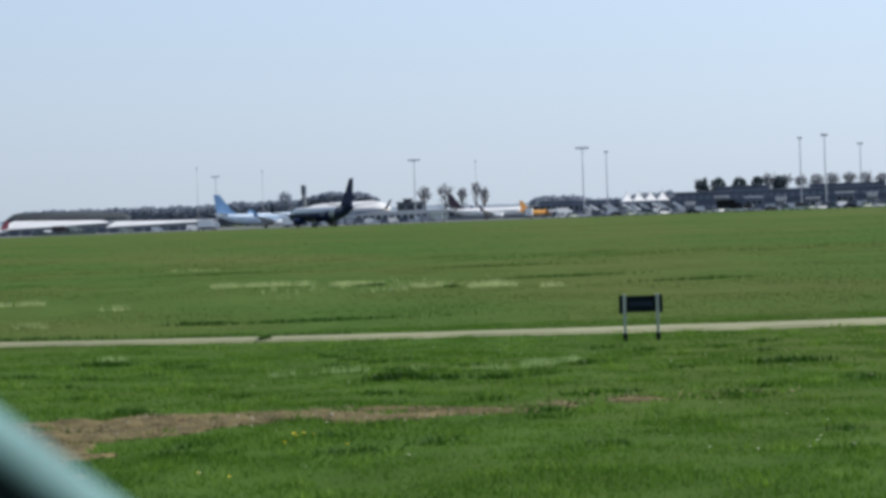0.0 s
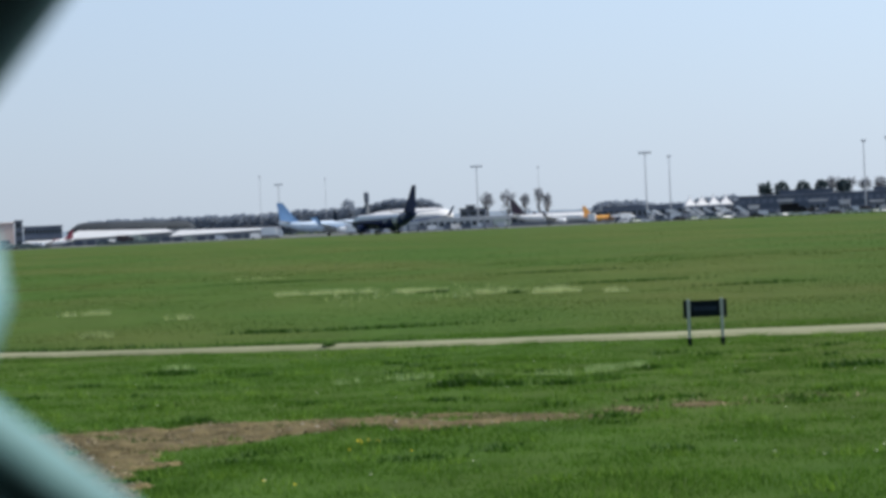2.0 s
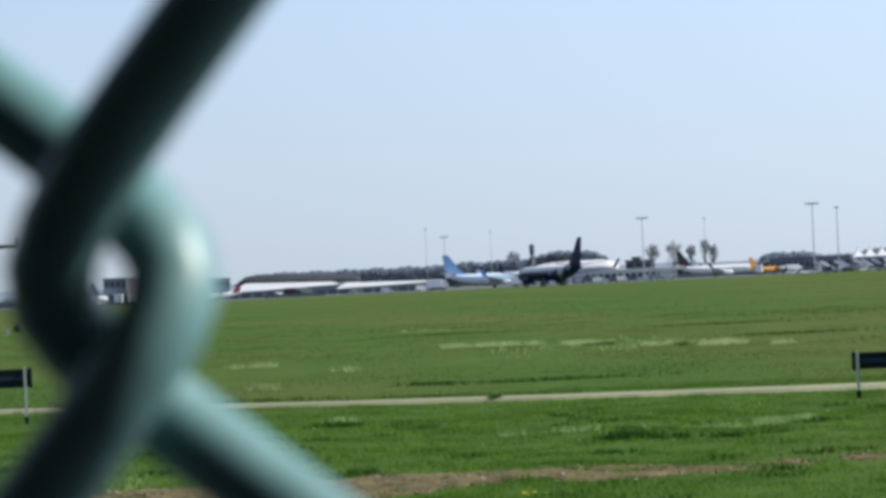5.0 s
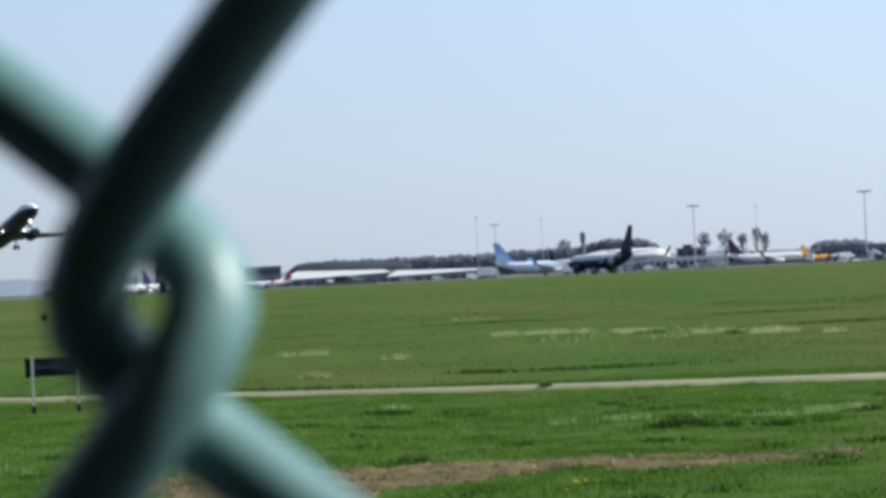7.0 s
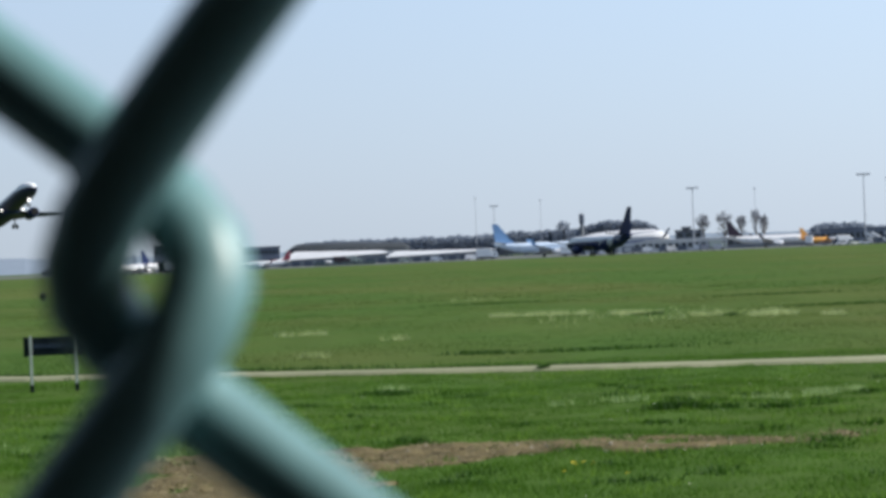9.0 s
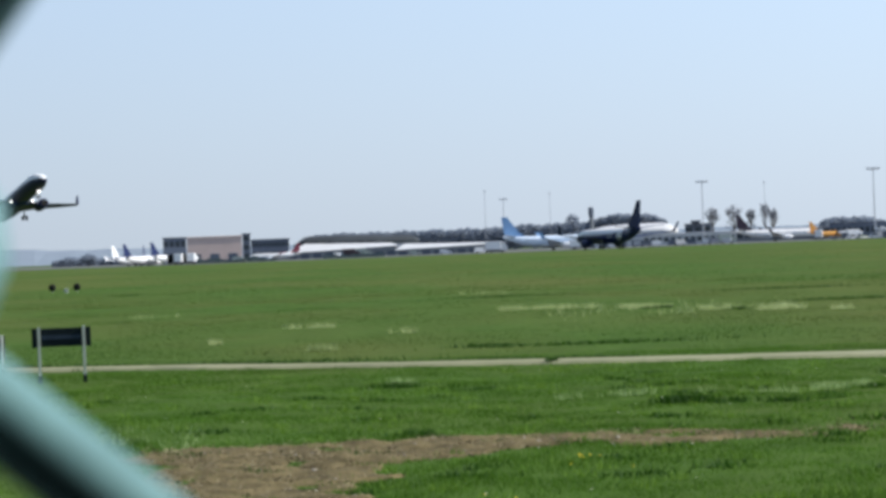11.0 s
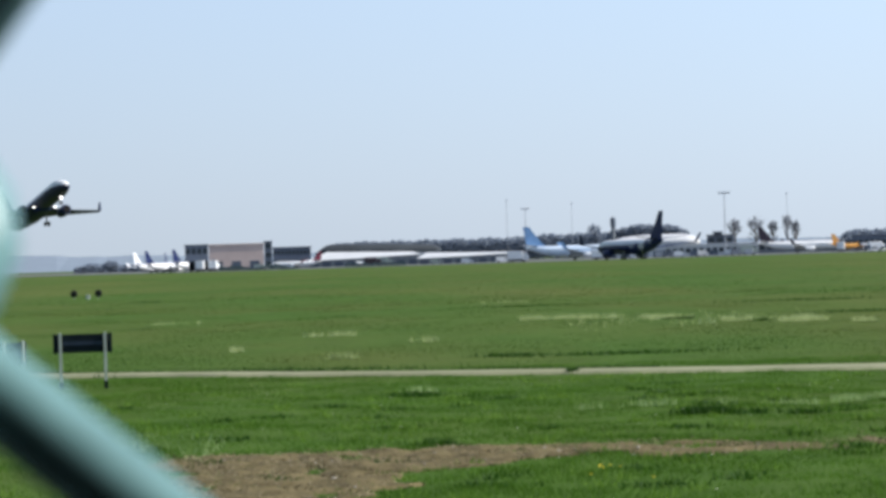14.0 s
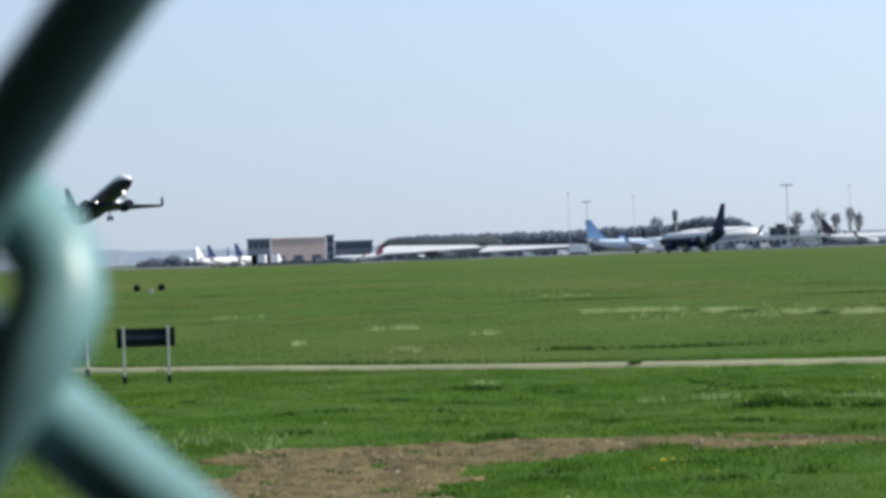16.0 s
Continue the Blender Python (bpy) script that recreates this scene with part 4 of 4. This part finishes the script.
tree_belt("low_hedge", -5.95, -4.2, 925, lambda f: -0.045 + 0.03 * math.sin(f * 11), "clipped low dark hedge along the apron edge", M_CONIFER, 2600, 0.3)
tree_belt("low_hedge", -3.1, -1.7, 940, lambda f: -0.05 + 0.02 * math.sin(f * 13), "clipped low dark hedge along the apron edge", M_CONIFER, 2000, 0.3)


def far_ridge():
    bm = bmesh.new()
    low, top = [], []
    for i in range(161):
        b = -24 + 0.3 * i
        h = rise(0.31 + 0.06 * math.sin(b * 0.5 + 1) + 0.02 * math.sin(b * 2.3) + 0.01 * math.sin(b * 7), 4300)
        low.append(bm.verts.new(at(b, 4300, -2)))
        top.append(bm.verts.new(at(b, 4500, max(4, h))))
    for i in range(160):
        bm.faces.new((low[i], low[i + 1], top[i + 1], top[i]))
    return tagged(part("backdrop", bm, M_RIDGE), "ridge on the horizon, its haze painted in blue-grey", "hills", kind="structure")


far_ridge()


# ---- vehicles ----
def van(place, turn, size, mat, label, box_body=False):
    s = thing("service_vehicle", place, turn, size)
    if box_body:
        part("cargo_body", box(-3.4, 1.4, -1.2, 1.2, 0.9, 3.4, 0.08), mat, s)
        part("cab", loft([[(1.45, -1.1, 0.7), (3.3, -1.1, 0.7), (3.3, -1.1, 1.6), (2.8, -1.1, 2.5), (1.45, -1.1, 2.5)], [(1.45, 1.1, 0.7), (3.3, 1.1, 0.7), (3.3, 1.1, 1.6), (2.8, 1.1, 2.5), (1.45, 1.1, 2.5)]]), mat, s)
        part("chassis", box(-3.3, 3.2, -0.9, 0.9, 0.5, 0.89), M_BLACK, s)
    else:
        part("body", loft([[(-2.6, y, 0.4), (2.6, y, 0.4), (2.6, y, 1.1), (1.6, y, 1.3), (0.9, y, 2.1), (-2.5, y, 2.1)] for y in (-0.95, 0.95)]), mat, s)
    for y in (-1, 1):
        w = 0.96 if not box_body else 1.11
        part("side_window", loft([[(0.3 + (1.5 if box_body else 0), y * w, 1.35), (1.3 + (1.3 if box_body else 0), y * w, 1.35), (0.8 + (1.5 if box_body else 0), y * w, 1.95)], [(0.3 + (1.5 if box_body else 0), y * (w + 0.02), 1.35), (1.3 + (1.3 if box_body else 0), y * (w + 0.02), 1.35), (0.8 + (1.5 if box_body else 0), y * (w + 0.02), 1.95)]]), M_GLASS, s)
        for x in (-1.7, 1.7):
            part("wheel", loft([circle((x, y * 0.85 + d, 0.4), r, 12, "y") for d, r in ((-0.13, 0.3), (-0.08, 0.4), (0.08, 0.4), (0.13, 0.3))]), M_BLACK, s)
    return tagged(s, label, "vehicle", "apron vehicles")


for b, d, turn, size, mat, big, lab in (
        (0.86, 880, 0, 1.15, M_WHITE, True, "white box lorry on the apron"), (0.52, 890, 8, 1.0, M_WHITE, False, "white van on the apron"),
        (-6.37, 896, 90, 1.15, M_WHITE, True, "white box lorry seen end on"), (-6.08, 900, 90, 1.15, M_WHITE, True, "white box lorry seen end on"),
        (-6.23, 905, 90, 1.1, M_BLACK, True, "black box lorry seen end on"), (-6.52, 903, 90, 1.1, M_BLACK, True, "black box lorry seen end on"),
        (-5.0, 930, 0, 1.0, M_POST, False, "grey van on the apron"), (-4.4, 950, 0, 1.0, M_WHITE, False, "white van on the apron"),
        (-2.7, 960, 20, 1.0, M_WHITE, False, "white van on the apron"), (-2.45, 960, 0, 1.0, M_MAROON, True, "dark red lorry on the apron"),
        (-2.2, 965, 0, 1.0, M_POST, True, "grey box lorry on the apron"), (-1.0, 950, 0, 0.9, M_POST, False, "grey van on the apron"),
        (-0.3, 950, 0, 0.9, M_WHITE, False, "white van on the apron"), (2.75, 870, 0, 1.0, M_WHITE, True, "white lorry beside the blue-tailed jet"),
        (8.15, 900, 80, 1.1, M_WHITE, True, "white lorry beside a parked jet"), (8.95, 960, 10, 1.0, M_WHITE, True, "white box lorry on the apron"),
        (9.2, 960, 0, 1.0, M_WHITE, False, "white van on the apron"), (12.7, 850, 0, 1.2, M_BLACK, True, "dark lorry before the terminal"),
        (13.1, 850, 15, 1.1, M_BLACK, False, "dark van before the terminal"), (14.35, 800, 0, 1.0, M_MAROON, False, "dark red van before the terminal"),
        (6.1, 960, 0, 1.0, M_POST, True, "grey box lorry by the pier"), (5.0, 950, 0, 0.9, M_WHITE, False, "white van by the pier")):
    van(at(b, d, 0.05), turn, size, mat, lab, big)


def car(place, turn, mat):
    s = thing("parked_car", place, turn)
    part("body", loft([[(-2.1, y, 0.3), (2.1, y, 0.3), (2.15, y, 0.75), (1.1, y, 0.9), (-1.9, y, 0.95), (-2.15, y, 0.8)] for y in (-0.88, 0.88)]), mat, s)
    part("cabin", loft([[(-1.6, y, 0.93), (1.0, y, 0.9), (0.35, y, 1.42), (-1.1, y, 1.45)] for y in (-0.76, 0.76)]), M_GLASS, s, "dark glazed cabin")
    for x in (-1.35, 1.35):
        for y in (-0.8, 0.8):
            part("wheel", loft([circle((x, y + d, 0.32), r, 10, "y") for d, r in ((-0.1, 0.24), (0.0, 0.32), (0.1, 0.24))]), M_BLACK, s)
    return s


for i in range(26):
    b = 8.9 + 7.4 * i / 25 + 0.08 * math.sin(i * 5.3)
    mat, word = ((M_WHITE, "white"), (M_POST, "grey"), (M_BLACK, "black"), (M_BLUEWALL, "blue-grey"), (M_WHITE, "white"), (M_POST, "grey"))[(i * 5) % 6]
    tagged(car(at(b, 845 - 3.0 * i, 0.05), 8 + 30 * math.sin(i * 1.7), mat), word + " parked car on the apron edge", "car", "parked cars")


def cargo_dolly(place, turn, mat, word):
    """A wheeled frame carrying one air-freight container."""
    s = thing("cargo_dolly", place, turn)
    part("frame", box(-1.8, 1.8, -0.8, 0.8, 0.42, 0.56, 0.03), M_GREYWALL, s)
    part("container", loft([[(-1.55, y, 0.58), (1.2, y, 0.58), (1.65, y, 1.0), (1.65, y, 2.15), (-1.55, y, 2.15)] for y in (-0.75, 0.75)]), mat, s, word + " freight container")
    part("drawbar", tube([(1.8, 0, 0.48), (2.9, 0, 0.35)], 0.05), M_STEEL, s)
    for x in (-1.3, 1.3):
        for y in (-0.7, 0.7):
            part("wheel", loft([circle((x, y + d, 0.21), r, 8, "y") for d, r in ((-0.07, 0.15), (0.0, 0.21), (0.07, 0.15))]), M_BLACK, s)
    return tagged(s, word + " freight container on a wheeled dolly on the apron", "dolly", "cargo dollies")


for i in range(40):
    b = (3.5 + 0.26 * i if i < 11 else 8.7 + 0.26 * (i - 11)) + 0.07 * math.sin(i * 4.1)
    mat, word = ((M_WHITE, "white"), (M_DARKWALL, "dark grey"), (M_ROOF, "pale grey"), (M_BLUEWALL, "blue-grey"))[(i * 7) % 4]
    cargo_dolly(at(b, 900 - 1.6 * i, 0.05), 12 * math.sin(i * 2.3), mat, word)


def stairs(place, turn):
    s = thing("boarding_stairs", place, turn, 0.72)
    part("flight", loft([[(-3.5, y, 0.8), (-2.9, y, 0.8), (2.6, y, 4.3), (3.6, y, 4.3), (3.6, y, 4.6), (2.4, y, 4.6)] for y in (-0.8, 0.8)]), M_ROOF, s, "pale sloping flight")
    for y in (-0.84, 0.84):
        part("side_panel", loft([[(-3.3, y + d, 1.2), (2.5, y + d, 4.7), (3.6, y + d, 4.7), (3.6, y + d, 5.6), (2.4, y + d, 5.6), (-3.3, y + d, 2.0)] for d in (-0.03, 0.03)]), M_WHITE, s)
    part("chassis", box(-3.6, 3.4, -0.9, 0.9, 0.4, 0.79, 0.05), M_GREYWALL, s)
    part("prop", tube([(2.9, 0, 0.8), (2.9, 0, 4.3)], 0.14), M_STEEL, s)
    for x in (-2.5, 2.5):
        for y in (-0.9, 0.9):
            part("wheel", loft([circle((x, y + d, 0.38), r, 10, "y") for d, r in ((-0.12, 0.3), (0.0, 0.38), (0.12, 0.3))]), M_BLACK, s)
    return tagged(s, "mobile white boarding stairs parked in a row", "stairs", "row of boarding stairs")


first = stairs(at(9.55, 900, 0.05), 172)
for i in range(1, 10):
    copy_thing(first, Matrix.Translation(at(9.5 + 0.225 * i + 0.06 * math.sin(i * 3.7), 905 - 4 * i, 0.05)) @ Matrix.Rotation(radians(172 + 16 * math.sin(i * 2.1)), 4, "Z"))


# ---- chain-link fence ----
MM = 0.0000337
PITCH, HALF, OVER, ROUND, DEPTH, WIRE, SAG = 1356 * MM, 1617 * MM, 118 * MM, 130 * MM, 0.0029, 0.0028, 6.0
KNUCKLE = Vector((-0.02482, 0.150, EYE - 0.00095))


def strand(f):
    """Offset of a woven wire at phase f: 0 its left bend, 1 its right bend, 2 the next left bend."""
    k = round(f)
    zeta = (f - k) * HALF
    reach = PITCH / 2 + OVER
    span = math.sqrt((reach + ROUND) ** 2 - ROUND ** 2)
    u = zeta / (HALF / 2) * span
    x = reach - (math.sqrt(u * u + ROUND * ROUND) - ROUND)
    side = -1 if k % 2 == 0 else 1
    s = math.tanh(zeta / (150 * MM))
    return side * x, side * DEPTH * s, k * HALF + zeta


def build_fence():
    f = thing("chain_link_fence", Vector((KNUCKLE.x, KNUCKLE.y, 0)))
    # the mesh hangs askew in its plane
    f.matrix_basis = Matrix.Translation(KNUCKLE) @ Matrix.Rotation(radians(FENCE_TURN), 4, "Z") @ Matrix.Rotation(radians(-SAG), 4, "Y") @ Matrix.Translation((0, 0, -KNUCKLE.z))
    n = 30
    bm = bmesh.new()
    pts = []
    steps = 24
    for i in range(2 * n * steps + 1):
        ph = i / steps
        pts.append(strand(ph))
    tube(pts, WIRE, 10, bm)
    wire = part("wire", bm, M_PVC, f, "pale green plastic-coated wire", smooth=True)
    cols = 24
    phase0 = KNUCKLE.z % (2 * HALF)
    for c in range(-cols, cols + 1):
        # the wire right of the knuckle has its left bend there; its neighbours follow half a diamond on
        z = (phase0 + (HALF if c % 2 else 0.0)) % (2 * HALF) - 2 * HALF
        m = Matrix.Translation(((c + 0.5) * PITCH, 0, z))
        if c == -cols:
            wire.matrix_basis = m
        else:
            share(wire, m)
    return tagged(f, "chain-link fence of pale green plastic-coated wire", "fence")


build_fence()
